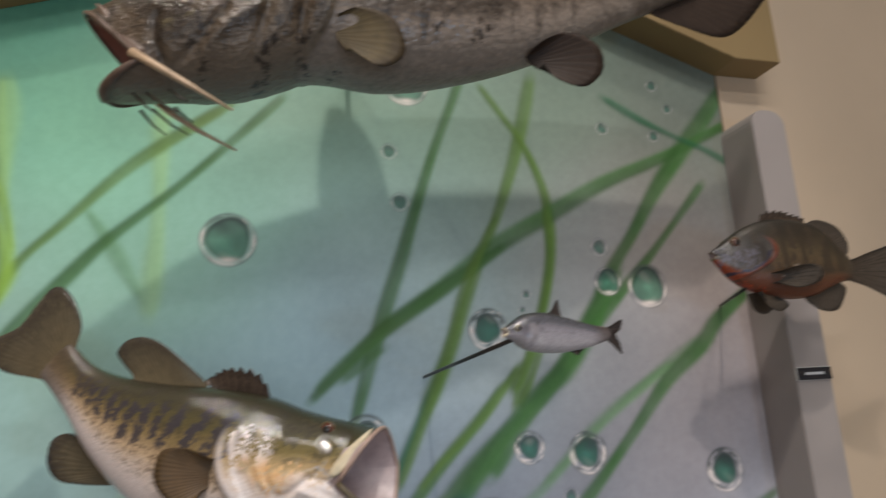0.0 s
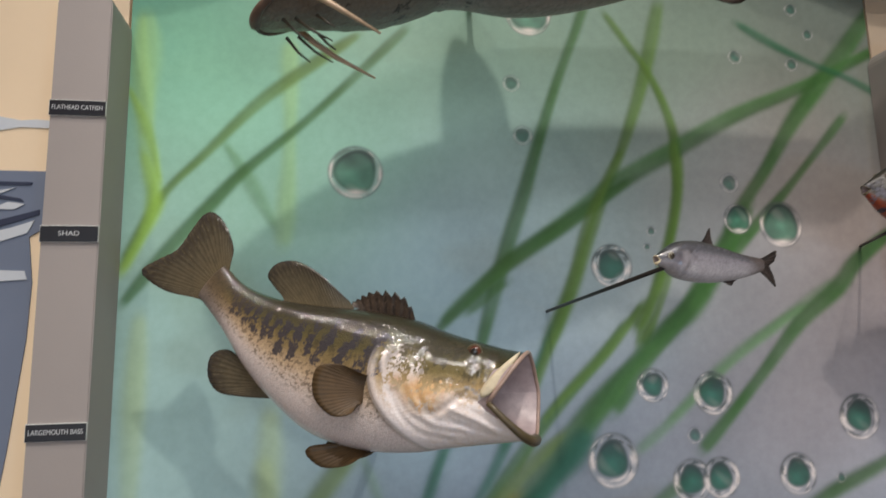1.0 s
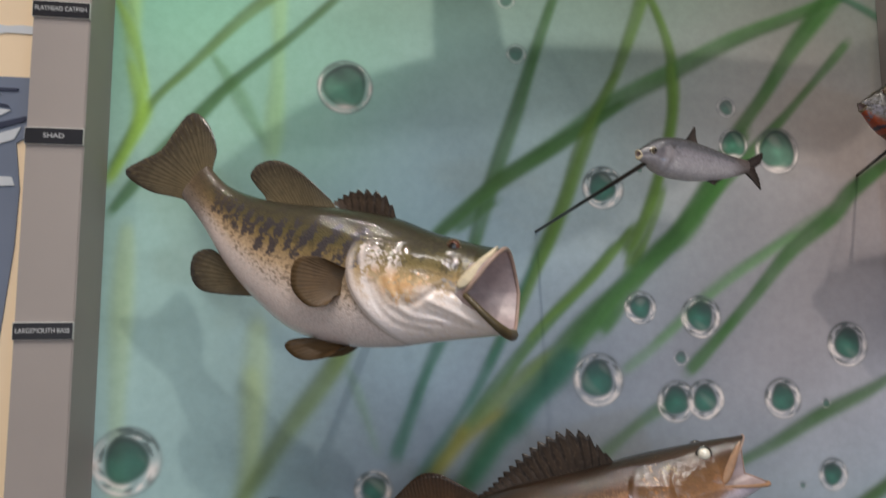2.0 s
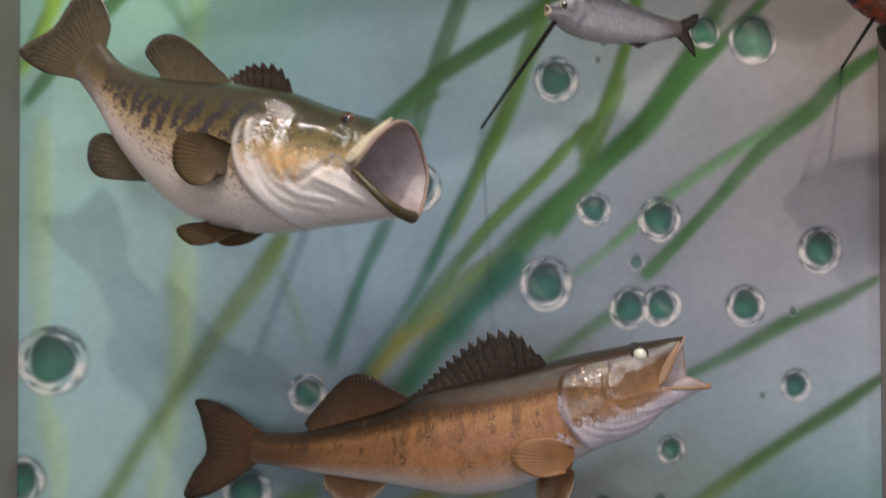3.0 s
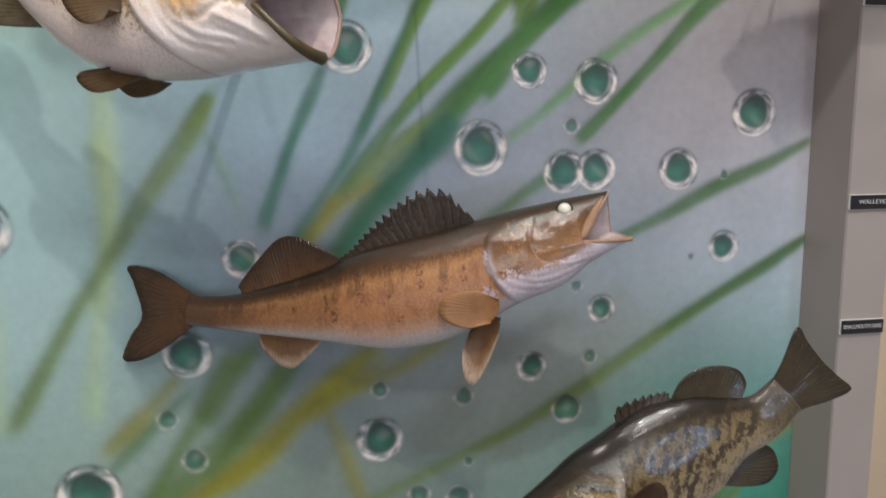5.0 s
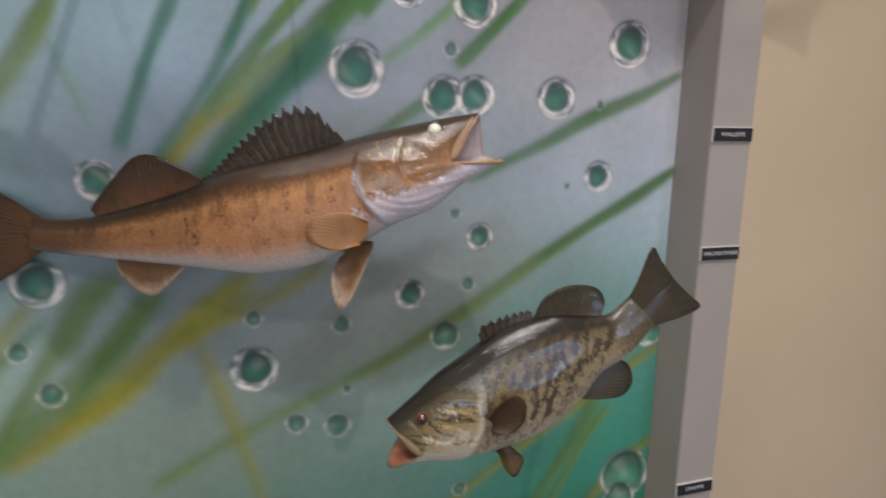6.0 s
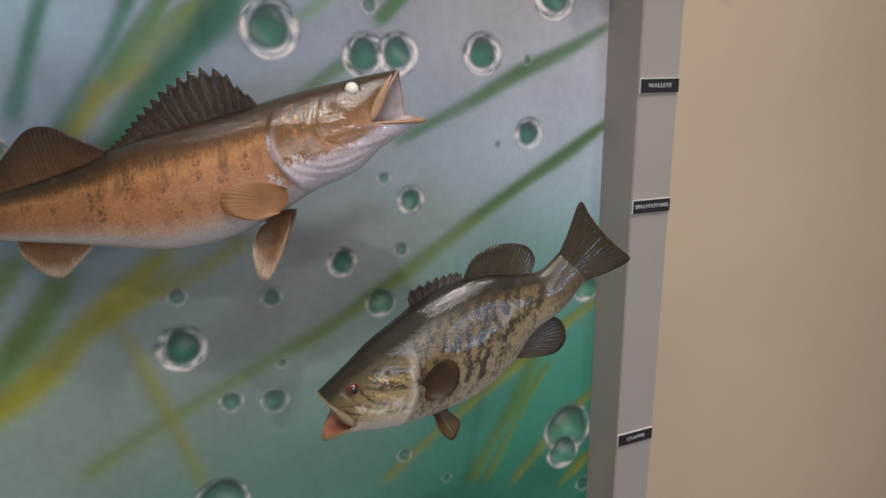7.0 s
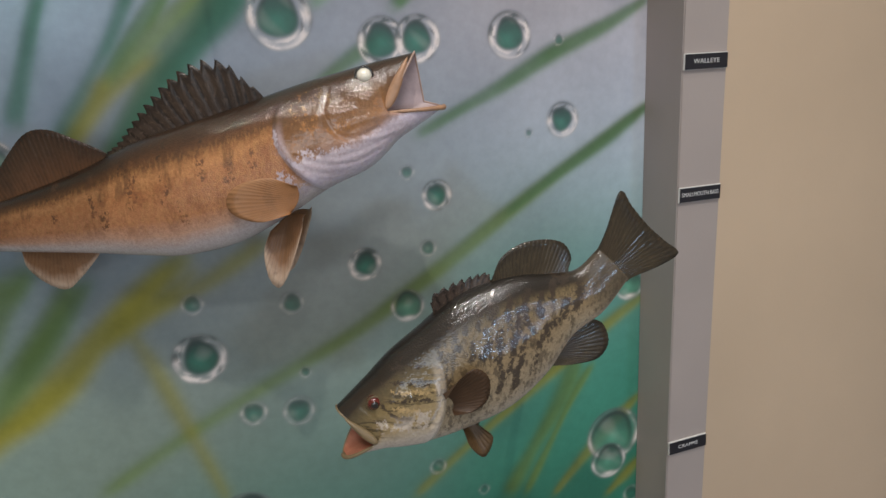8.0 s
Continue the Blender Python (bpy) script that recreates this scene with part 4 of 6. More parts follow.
class Fish:
    """A mounted fish: local x runs from the tail to the head, local z is up."""

    def __init__(self, name, shape, place, material, label, mouth_material, lip_material, sharp=0.75, bulge=0.006, far=0.4, pigment=(), relief=(), skew=0.12, far_lip=None):
        d = Vector((*place["d"], 0)).normalized()
        self.back = 1 if d.x > 0 else -1          # local y towards the wall
        m = Matrix.Identity(4)
        for i, v in enumerate((d, Vector((-d.y, d.x, 0)), Vector((0, 0, 1)))):
            for r in range(3):
                m[r][i] = v[r]
        m.translation = (place["x"], place["y"], place["z"])
        self.root = new(name)
        self.root.matrix_world = m
        self.root.empty_display_size = 0.05
        tagged(self.root, label, "mounted fish", "mounted fish")
        self.m = m
        st = spline(shape["stations"], 230)
        rings = []
        s = np.sin(TH)
        c = np.cos(TH) - skew * s * s               # the flanks are widest a little below the middle
        level = c
        for u0, w0, u1, w1, hw in st:
            rings.append(np.stack([(u0 + u1) / 2 + (u0 - u1) / 2 * c, hw * power(s, 0.85), (w0 + w1) / 2 + (w0 - w1) / 2 * c], -1))
        up, lo, co = (np.array(p) for p in shape["rim"])
        c, s = np.cos(TH), np.sin(TH)
        f = np.abs(c) ** sharp
        tip = np.where((c > 0)[:, None], up, lo)
        uw = co + (tip - co) * f[:, None]
        straight = (up + lo) / 2 + (up - lo) / 2 * c[:, None]   # the cheek on the wall's side is drawn back less
        blend = np.where(s * self.back > 0, 1 - far, 0.0) * np.abs(s)
        uw = uw * (1 - blend[:, None]) + straight * blend[:, None]
        if "far_corner" in shape:
            back = np.array(shape["far_corner"])
            behind = back + (tip - back) * (np.abs(c) ** shape.get("far_round", 1.1))[:, None]
            uw = np.where((s * self.back > 0)[:, None], behind, uw)
        rim = np.stack([uw[:, 0], shape["mouth"] * power(s, 0.8), uw[:, 1]], -1)
        last = rings[-1]
        for k in range(1, 13):
            t = k / 12
            rings.append(last * (1 - t) + rim * t)
        body = np.array(rings)
        g = np.array(shape["gill"])
        fit = np.polyfit(g[:, 1], g[:, 0], 2)
        ahead = body[..., 0] - np.polyval(fit, body[..., 2])
        lo_w, hi_w = g[:, 1].min() - 0.02, g[:, 1].max() + 0.01
        inside = np.clip((hi_w - body[..., 2]) / 0.015, 0, 1) * np.clip((body[..., 2] - lo_w) / 0.01, 0, 1)
        ridge = np.clip(ahead / 0.0050, 0, 1) * np.exp(-np.clip(ahead, 0, None) / 0.05) * inside
        ridge = ridge + 0.22 * np.clip((ahead - 0.040) / 0.006, 0, 1) * np.exp(-np.clip(ahead - 0.040, 0, None) / 0.025) * inside
        ridge = ridge * np.clip((len(body) - 1 - np.arange(len(body))) / 24, 0, 1)[:, None]
        body[..., 1] += np.sign(body[..., 1]) * bulge * ridge * np.abs(np.sin(TH))[None, :]
        flank = np.sign(body[..., 1]) * np.sqrt(np.abs(np.sin(TH)))[None, :]
        for way, wide, high in relief:              # folds and plates of the head
            body[..., 1] += flank * high * np.exp(-(off_way(body, way) / (0.6 * wide)) ** 2)
        paint_on, cover_on = np.zeros((*body.shape[:2], 3)), np.zeros(body.shape[:2])
        for way, wide, colour, amount in pigment:   # bars, bands and patches of the skin
            a = amount * np.clip((0.85 * wide - off_way(body, way)) / (0.7 * wide), 0, 1)
            cover_on = cover_on + (1 - cover_on) * a
            share = (a / np.maximum(cover_on, 1e-6))[..., None]
            paint_on = paint_on * (1 - share) + np.array(colour) * share
        nr = len(body)
        down = np.broadcast_to((1 - level) / 2, (nr, SEG))
        front = np.clip(ahead / 0.03 + 0.5, 0, 1)
        along = np.broadcast_to(np.linspace(0, 1, nr)[:, None], (nr, SEG))
        self.body, self.rim, self.shape = body, rim, shape
        verts = body.reshape(-1, 3)
        faces = bridge(nr, SEG) + [tuple(range(SEG))[::-1]]
        mesh_object("body", verts, faces, np.stack([down, front, along], -1).reshape(-1, 3), material, self.root, pigment=np.concatenate([paint_on, cover_on[..., None]], -1).reshape(-1, 4))
        # the mouth's lining, drawn in from the rim
        deep = shape["depth"]
        axis = (st[-1][:4].reshape(2, 2).mean(0) - st[-23][:4].reshape(2, 2).mean(0))
        axis = axis / np.linalg.norm(axis)
        throat = co - axis * deep * 0.75
        inner = []
        for k in range(10):
            t = k / 9
            scale = (1 - 0.06 * min(1, t * 6)) * (1 - 0.72 * t ** 1.6)
            centre = np.array([co[0], 0, co[1]]) * (1 - t) + np.array([throat[0], 0, throat[1]]) * t
            base = rim - np.array([co[0], 0, co[1]])
            inner.append(centre + base * scale)
        inner = np.array(inner)
        mesh_object("mouth_lining", inner.reshape(-1, 3), bridge(10, SEG) + [tuple(range(9 * SEG, 10 * SEG))], None, mouth_material, self.root)
        r = max(0.0010, min(0.0036, shape["mouth"] * 0.075))
        lips = rim + np.array([axis[0], 0, axis[1]]) * r * 0.5
        lips[:, 1] *= 1.02
        near = np.sin(TH) * self.back < 1e-9
        lower = [tuple(v) for v in lips[near & (np.cos(TH) < 0.02)]]
        upper = [tuple(v) for v in lips[near & (np.cos(TH) > -0.02)]]
        away = [tuple(v) for v in lips[~near]]
        if self.back < 0:                           # here the near side is the first half of the ring
            lower = lower[::-1]
        upper = sorted(upper, key=lambda v: v[2])
        grow = np.linspace(1.9, 0.9, len(lower))
        part("lower_lip", tube(lower, list(r * grow), 8), lip_material, self.root, smooth=True)
        part("upper_lip", tube(upper, [r * 0.7] * len(upper), 8), far_lip or lip_material, self.root, smooth=True)
        part("inner_lip", tube(away, [r * 0.62] * len(away), 8), far_lip or lip_material, self.root, smooth=True)

    def side(self, u, w):
        """Half the body's thickness at that place of its side."""
        p = self.body.reshape(-1, 3)
        p = p[p[:, 1] >= 0]
        return float(p[np.argmin((p[:, 0] - u) ** 2 + (p[:, 2] - w) ** 2), 1])

    def eyes(self, iris, pupil=GLASS_BLACK, ring=BRIGHT, sunk=0.45, wide=0.5, hoop=0.92):
        (u, w), r = self.shape["eye"], self.shape["eye_size"]
        v = self.side(u, w) - r * sunk
        for s in (-1, 1):
            bm = bmesh.new()
            bmesh.ops.create_uvsphere(bm, u_segments=20, v_segments=12, radius=r)
            bmesh.ops.translate(bm, verts=bm.verts, vec=(u, s * v, w))
            eye = part("eye", bm, iris, self.root, "glossy glass eye", smooth=True)
            out = v + r * 0.55
            loop = [(u + hoop * r * math.cos(a), s * (v + r * 0.36), w + hoop * r * math.sin(a)) for a in np.linspace(0, 2 * math.pi, 25)]
            part("eye_ring", tube(loop, [r * 0.14] * 25, 6), ring, eye, smooth=True)
            bm = bmesh.new()
            bmesh.ops.create_uvsphere(bm, u_segments=14, v_segments=8, radius=r * wide)
            bmesh.ops.scale(bm, verts=bm.verts, vec=(1, 0.35, 1))
            bmesh.ops.translate(bm, verts=bm.verts, vec=(u, s * (v + r * 0.86), w))
            if pupil is not None:
                part("pupil", bm, pupil, eye, smooth=True)
            else:
                bm.free()

    def fin(self, name, data, material, rays=14, spiny=False, pair=0.0, lean=0.0, wave=0.00018, thick=0.0020, sink=0.010, near=False):
        """A fin between its root line and its outline. pair: set off to both sides by that much; lean: its tip leans out by that much."""
        base, tips = data
        b = spline(base, 2) if len(base) == 2 else np.array(base)
        closed = [base[0], *tips, base[-1]]
        dense = spline(closed, 160)
        d = np.concatenate([[0], np.cumsum(np.hypot(*np.diff(dense, axis=0).T))])
        n, m = rays * 6 + 1, 9
        q = np.linspace(0, 1, n)
        if spiny:                                   # spines lean towards the tail
            q = q ** 1.35 if b[-1][0] > b[0][0] else 1 - (1 - q) ** 1.35
        q = q * d[-1]
        edge = np.stack([np.interp(q, d, dense[:, i]) for i in (0, 1)], -1)
        f = np.linspace(0, 1, n)
        root = b[0] + (b[-1] - b[0]) * f[:, None]
        if not pair:                                # sunk a little into the body
            away = root.mean(0) - edge.mean(0)
            root = root + away / np.linalg.norm(away) * sink * (0.55 + 0.45 * np.sin(f * math.pi))[:, None]
        else:                                       # rounded shoulder
            away = root.mean(0) - edge.mean(0)
            span = np.linalg.norm(b[-1] - b[0])
            root = root + away / np.linalg.norm(away) * 0.16 * span * np.sin(f * math.pi)[:, None]
        sides = (-self.back,) if near else (-1, 1) if pair else (1,)
        for s in sides:
            front, zones = [], []
            for j in range(m):
                t = j / (m - 1)
                reach = np.full(n, t)
                if spiny:
                    ahead = f if b[-1][0] > b[0][0] else 1 - f      # the spines' tips point back
                    cut = (ahead * rays) % 1.0
                    deep = 0.12 + 0.13 * np.modf(np.abs(np.sin(np.floor(ahead * rays) * 12.9898 + b[0][0] * 71) * 4375.5))[0]
                    reach = t * (1 - deep * np.clip(cut / 0.72, 0, 1) ** 1.4 * np.clip((1 - cut) / 0.28, 0, 1) * t)
                else:
                    reach = t * (1 - 0.006 * np.abs(np.sin(f * rays * math.pi)) * t)
                p = root * (1 - reach[:, None]) + edge * reach[:, None]
                v = pair * s + s * lean * t - (s * 0.007 * (1 - t) ** 2 if pair else 0.0) + wave * np.sin(f * rays * 2 * math.pi) * t + 0.004 * t * np.sin(f * 5 + 1)
                front.append(np.stack([p[:, 0], v if pair or lean else v, p[:, 1]], -1))
                zones.append(np.stack([f * rays, np.full(n, t), f], -1))
            grid = np.array(front)
            half = thick / 2 * (1 - 0.7 * np.linspace(0, 1, m))[:, None]
            a, c = grid.copy(), grid.copy()
            a[..., 1] += half
            c[..., 1] -= half
            verts = np.concatenate([a.reshape(-1, 3), c.reshape(-1, 3)])
            z = np.concatenate([np.array(zones).reshape(-1, 3)] * 2)
            faces, off = [], n * m
            for j in range(m - 1):
                for i in range(n - 1):
                    k = j * n + i
                    faces.append((k, k + 1, k + n + 1, k + n))
                    faces.append((off + k, off + k + n, off + k + n + 1, off + k + 1))
            ring = [j * n for j in range(m)] + [(m - 1) * n + i for i in range(1, n)] + [j * n + n - 1 for j in range(m - 2, -1, -1)]
            for k0, k1 in zip(ring, ring[1:]):
                faces.append((k0, k1, off + k1, off + k0))
            mesh_object(name, verts, faces, z, material, self.root)

    def jaw_plate(self, a, b, width, material, va, vb):
        """The flat bone beside the upper jaw, on the cheek away from the wall."""
        for s in (-self.back,):
            bm = bmesh.new()
            bmesh.ops.create_uvsphere(bm, u_segments=18, v_segments=10, radius=1)
            pa, pb = Vector((a[0], s * va, a[1])), Vector((b[0], s * vb, b[1]))
            d = pb - pa
            x = d.normalized()
            y = Vector((0, s, 0)) - x * x.y * s
            y.normalize()
            z = x.cross(y)
            m = Matrix((x * d.length * 0.56, y * 0.0035, z * width / 2)).transposed().to_4x4()
            m.translation = (pa + pb) / 2
            for v in bm.verts:
                v.co.z *= 0.65 + 0.35 * v.co.x
            bmesh.ops.transform(bm, matrix=m, verts=bm.verts)
            part("jaw_plate", bm, material, self.root, smooth=True)

    def rod(self, u, w, radius=0.004):
        """The hidden rod that holds the fish off the wall."""
        p = self.m @ Vector((u, 0, w))
        n = (self.m.to_3x3() @ Vector((0, 1, 0))) * self.back
        reach = (MURAL - p.y) / n.y
        part("mounting_rod", tube([(u, 0, w), (u, self.back * reach, w)], [radius, radius], 12), RODM, self.root, smooth=True)

    def rod_to(self, u, w, x, y, z, radius):
        end = self.m.inverted() @ Vector((x, y, z))
        part("mounting_rod", tube([(u, 0, w), tuple(end)], [radius, radius], 12), RODM, self.root, "thin dark metal rod", smooth=True)


# ---- marks of the skins: a line along the flank, its width, colour and strength ----
BAR, SPOT, HEADBAND = lin(48, 46, 58), lin(54, 48, 38), lin(60, 54, 36)
CHEEK, PALEGILL_AND_GLOSS, GREYSKIN = lin(222, 178, 128), lin(238, 226, 222), lin(150, 142, 136)
SMUDGE, SADDLE = lin(104, 68, 42), lin(58, 40, 25)
LILAC, OCHRE, OLIVEHEAD = lin(202, 190, 200), lin(160, 112, 66), lin(112, 84, 46)
BARK, STRAW, ASH = lin(52, 42, 32), lin(172, 148, 104), lin(178, 168, 156)
MUD, GREYBROWN = lin(42, 34, 28), lin(112, 98, 88)
INKBLUE, BLUEGREY, PEARL, EMBER, SLATY = lin(34, 34, 54), lin(98, 96, 108), lin(190, 188, 194), lin(176, 66, 30), lin(84, 86, 96)
LARGEMOUTH_PIGMENT = [
    ([(0.095, 0.076), (0.093, 0.055)], 0.0095, BAR, 0.92),
    ([(0.107, 0.066), (0.102, 0.051)], 0.0080, BAR, 0.92),
    ([(0.118, 0.059), (0.112, 0.042)], 0.0101, BAR, 0.92),
    ([(0.130, 0.051), (0.124, 0.034)], 0.0108, BAR, 0.92),
    ([(0.142, 0.044), (0.136, 0.026)], 0.0100, BAR, 0.92),
    ([(0.156, 0.039), (0.148, 0.024)], 0.0092, BAR, 0.92),
    ([(0.170, 0.034), (0.158, 0.006)], 0.0113, BAR, 0.92),
    ([(0.187, 0.034), (0.174, 0.000)], 0.0106, BAR, 0.92),
    ([(0.205, 0.031), (0.195, 0.007)], 0.0098, BAR, 0.92),
    ([(0.226, 0.028), (0.208, -0.005)], 0.0117, BAR, 0.92),
    ([(0.255, 0.024), (0.234, -0.008)], 0.0116, BAR, 0.92),
    ([(0.282, 0.018), (0.259, -0.013)], 0.0122, BAR, 0.92),
    ([(0.297, 0.003), (0.279, -0.019)], 0.0080, BAR, 0.92),
    ([(0.271, 0.033), (0.274, 0.031)], 0.0054, SPOT, 0.80),
    ([(0.300, 0.029), (0.303, 0.026)], 0.0065, SPOT, 0.80),
    ([(0.233, 0.042), (0.236, 0.040)], 0.0036, SPOT, 0.80),
    ([(0.206, 0.048), (0.210, 0.045)], 0.0037, SPOT, 0.80),
    ([(0.180, 0.052), (0.183, 0.049)], 0.0037, SPOT, 0.80),
    ([(0.258, 0.014), (0.261, 0.012)], 0.0041, SPOT, 0.80),
    ([(0.290, 0.014), (0.293, 0.012)], 0.0053, SPOT, 0.80),
    ([(0.317, 0.016), (0.320, 0.014)], 0.0047, SPOT, 0.80),
    ([(0.216, 0.061), (0.220, 0.059)], 0.0043, SPOT, 0.80),
    ([(0.151, 0.058), (0.155, 0.055)], 0.0044, SPOT, 0.80),
    ([(0.288, 0.007), (0.307, 0.005), (0.329, 0.005), (0.359, 0.002), (0.372, 0.003)], 0.0053, HEADBAND, 0.6),
    ([(0.329, -0.009), (0.325, -0.021)], 0.0046, HEADBAND, 0.50),
    ([(0.343, 0.014), (0.366, 0.007)], 0.0046, HEADBAND, 0.50),
    ([(0.393, -0.014), (0.380, -0.025), (0.365, -0.027)], 0.0050, HEADBAND, 0.40),
    ([(0.309, -0.037), (0.331, -0.044), (0.347, -0.043)], 0.0262, CHEEK, 0.85),
    # Gloss on the upper gill cover, painted in as a pale patch.
    ([(0.297, -0.008), (0.315, -0.014)], 0.0232, PALEGILL_AND_GLOSS, 0.50),
    ([(0.286, 0.001), (0.289, -0.026), (0.299, -0.052), (0.312, -0.075), (0.337, -0.088)], 0.0052, PALEGILL_AND_GLOSS, 0.95),
    ([(0.296, -0.045), (0.314, -0.068), (0.349, -0.082), (0.384, -0.084)], 0.0194, PALEGILL_AND_GLOSS, 0.90),
    ([(0.356, -0.054), (0.385, -0.062), (0.407, -0.079)], 0.0222, PALEGILL_AND_GLOSS, 0.90),
    ([(0.372, -0.037), (0.385, -0.041), (0.395, -0.047)], 0.0056, GREYSKIN, 0.60),
]
WALLEYE_PIGMENT = [
    ([(0.245, 0.004), (0.245, -0.027)], 0.0110, SMUDGE, 0.36),
    ([(0.289, 0.014), (0.288, -0.023)], 0.0097, SMUDGE, 0.36),
    ([(0.335, 0.024), (0.335, -0.013)], 0.0121, SMUDGE, 0.36),
    ([(0.371, 0.013), (0.371, -0.018)], 0.0098, SMUDGE, 0.36),
    ([(0.411, 0.035), (0.410, 0.008)], 0.0096, SMUDGE, 0.36),
    ([(0.442, 0.025), (0.441, 0.006)], 0.0110, SMUDGE, 0.36),
    ([(0.468, 0.032), (0.468, 0.014)], 0.0097, SMUDGE, 0.36),
    ([(0.302, -0.011), (0.301, -0.036)], 0.0087, SMUDGE, 0.36),
    ([(0.386, -0.016), (0.389, -0.035)], 0.0087, SMUDGE, 0.36),
    ([(0.231, 0.020), (0.238, 0.003)], 0.0157, SADDLE, 0.38),
    ([(0.275, 0.033), (0.282, 0.016)], 0.0156, SADDLE, 0.38),
    ([(0.317, 0.043), (0.325, 0.026)], 0.0155, SADDLE, 0.38),
    ([(0.361, 0.054), (0.369, 0.038)], 0.0154, SADDLE, 0.38),
    ([(0.403, 0.065), (0.412, 0.049)], 0.0153, SADDLE, 0.38),
    ([(0.446, 0.074), (0.455, 0.058)], 0.0153, SADDLE, 0.38),
    ([(0.492, 0.052), (0.496, 0.034), (0.511, 0.018), (0.538, 0.006), (0.565, 0.001)], 0.0048, LILAC, 0.90),
    ([(0.524, 0.021), (0.554, 0.019), (0.585, 0.030), (0.623, 0.046)], 0.0209, LILAC, 0.85),
    ([(0.551, 0.056), (0.575, 0.045)], 0.0156, OCHRE, 0.35),
    ([(0.523, 0.072), (0.527, 0.051)], 0.0260, OCHRE, 0.30),
    ([(0.531, 0.092), (0.553, 0.079), (0.577, 0.078)], 0.0128, OLIVEHEAD, 0.35),
    ([(0.498, 0.003), (0.521, -0.010), (0.546, -0.005)], 0.0161, LILAC, 0.60),
]
SMALLMOUTH_PIGMENT = [
    ([(0.064, 0.099), (0.074, 0.078)], 0.0076, BARK, 0.88),
    ([(0.048, 0.088), (0.054, 0.070)], 0.0077, BARK, 0.88),
    ([(0.087, 0.080), (0.100, 0.059)], 0.0084, BARK, 0.88),
    ([(0.077, 0.060), (0.087, 0.035)], 0.0092, BARK, 0.88),
    ([(0.106, 0.070), (0.115, 0.048)], 0.0076, BARK, 0.88),
    ([(0.097, 0.043), (0.106, 0.025), (0.123, 0.020)], 0.0078, BARK, 0.88),
    ([(0.126, 0.053), (0.130, 0.031)], 0.0077, BARK, 0.88),
    ([(0.118, 0.020), (0.133, 0.002)], 0.0078, BARK, 0.88),
    ([(0.138, 0.061), (0.146, 0.040), (0.139, 0.016)], 0.0076, BARK, 0.88),
    ([(0.149, 0.011), (0.157, -0.014)], 0.0078, BARK, 0.88),
    ([(0.161, 0.054), (0.166, 0.027)], 0.0076, BARK, 0.88),
    ([(0.154, 0.038), (0.161, 0.007), (0.167, -0.019)], 0.0077, BARK, 0.88),
    ([(0.180, 0.060), (0.182, 0.035)], 0.0067, BARK, 0.88),
    ([(0.174, 0.021), (0.180, -0.010)], 0.0085, BARK, 0.88),
    ([(0.194, 0.053), (0.197, 0.031)], 0.0067, BARK, 0.88),
    ([(0.189, 0.017), (0.196, -0.001)], 0.0077, BARK, 0.88),
    ([(0.213, 0.046), (0.210, 0.027)], 0.0067, BARK, 0.88),
    ([(0.206, 0.016), (0.208, 0.001)], 0.0068, BARK, 0.88),
    ([(0.225, 0.035), (0.222, 0.012)], 0.0067, BARK, 0.88),
    ([(0.241, 0.018), (0.236, -0.008)], 0.0068, BARK, 0.88),
    ([(0.175, -0.021), (0.181, -0.043)], 0.0064, BARK, 0.88),
    ([(0.159, -0.017), (0.162, -0.040)], 0.0064, BARK, 0.88),
    ([(0.194, -0.034), (0.201, -0.053)], 0.0064, BARK, 0.88),
    ([(0.234, -0.015), (0.239, -0.033)], 0.0062, BARK, 0.88),
    ([(0.136, -0.010), (0.143, -0.029)], 0.0055, BARK, 0.88),
    ([(0.304, -0.037), (0.290, -0.051), (0.272, -0.055)], 0.0038, BARK, 0.90),
    ([(0.295, -0.034), (0.274, -0.035), (0.251, -0.033)], 0.0045, BARK, 0.80),
    ([(0.298, -0.017), (0.273, -0.017), (0.252, -0.018)], 0.0044, BARK, 0.70),
    ([(0.290, -0.003), (0.266, -0.003), (0.254, 0.001)], 0.0044, BARK, 0.60),
    ([(0.292, -0.042), (0.269, -0.045)], 0.0052, STRAW, 0.80),
    ([(0.291, -0.026), (0.267, -0.027), (0.249, -0.025)], 0.0051, STRAW, 0.80),
    ([(0.246, -0.019), (0.245, -0.039), (0.256, -0.060), (0.273, -0.072)], 0.0039, ASH, 0.80),
    ([(0.300, -0.061), (0.276, -0.061), (0.260, -0.053)], 0.0144, ASH, 0.70),
    ([(0.067, 0.104), (0.048, 0.091), (0.036, 0.067)], 0.0019, ASH, 0.70),
]
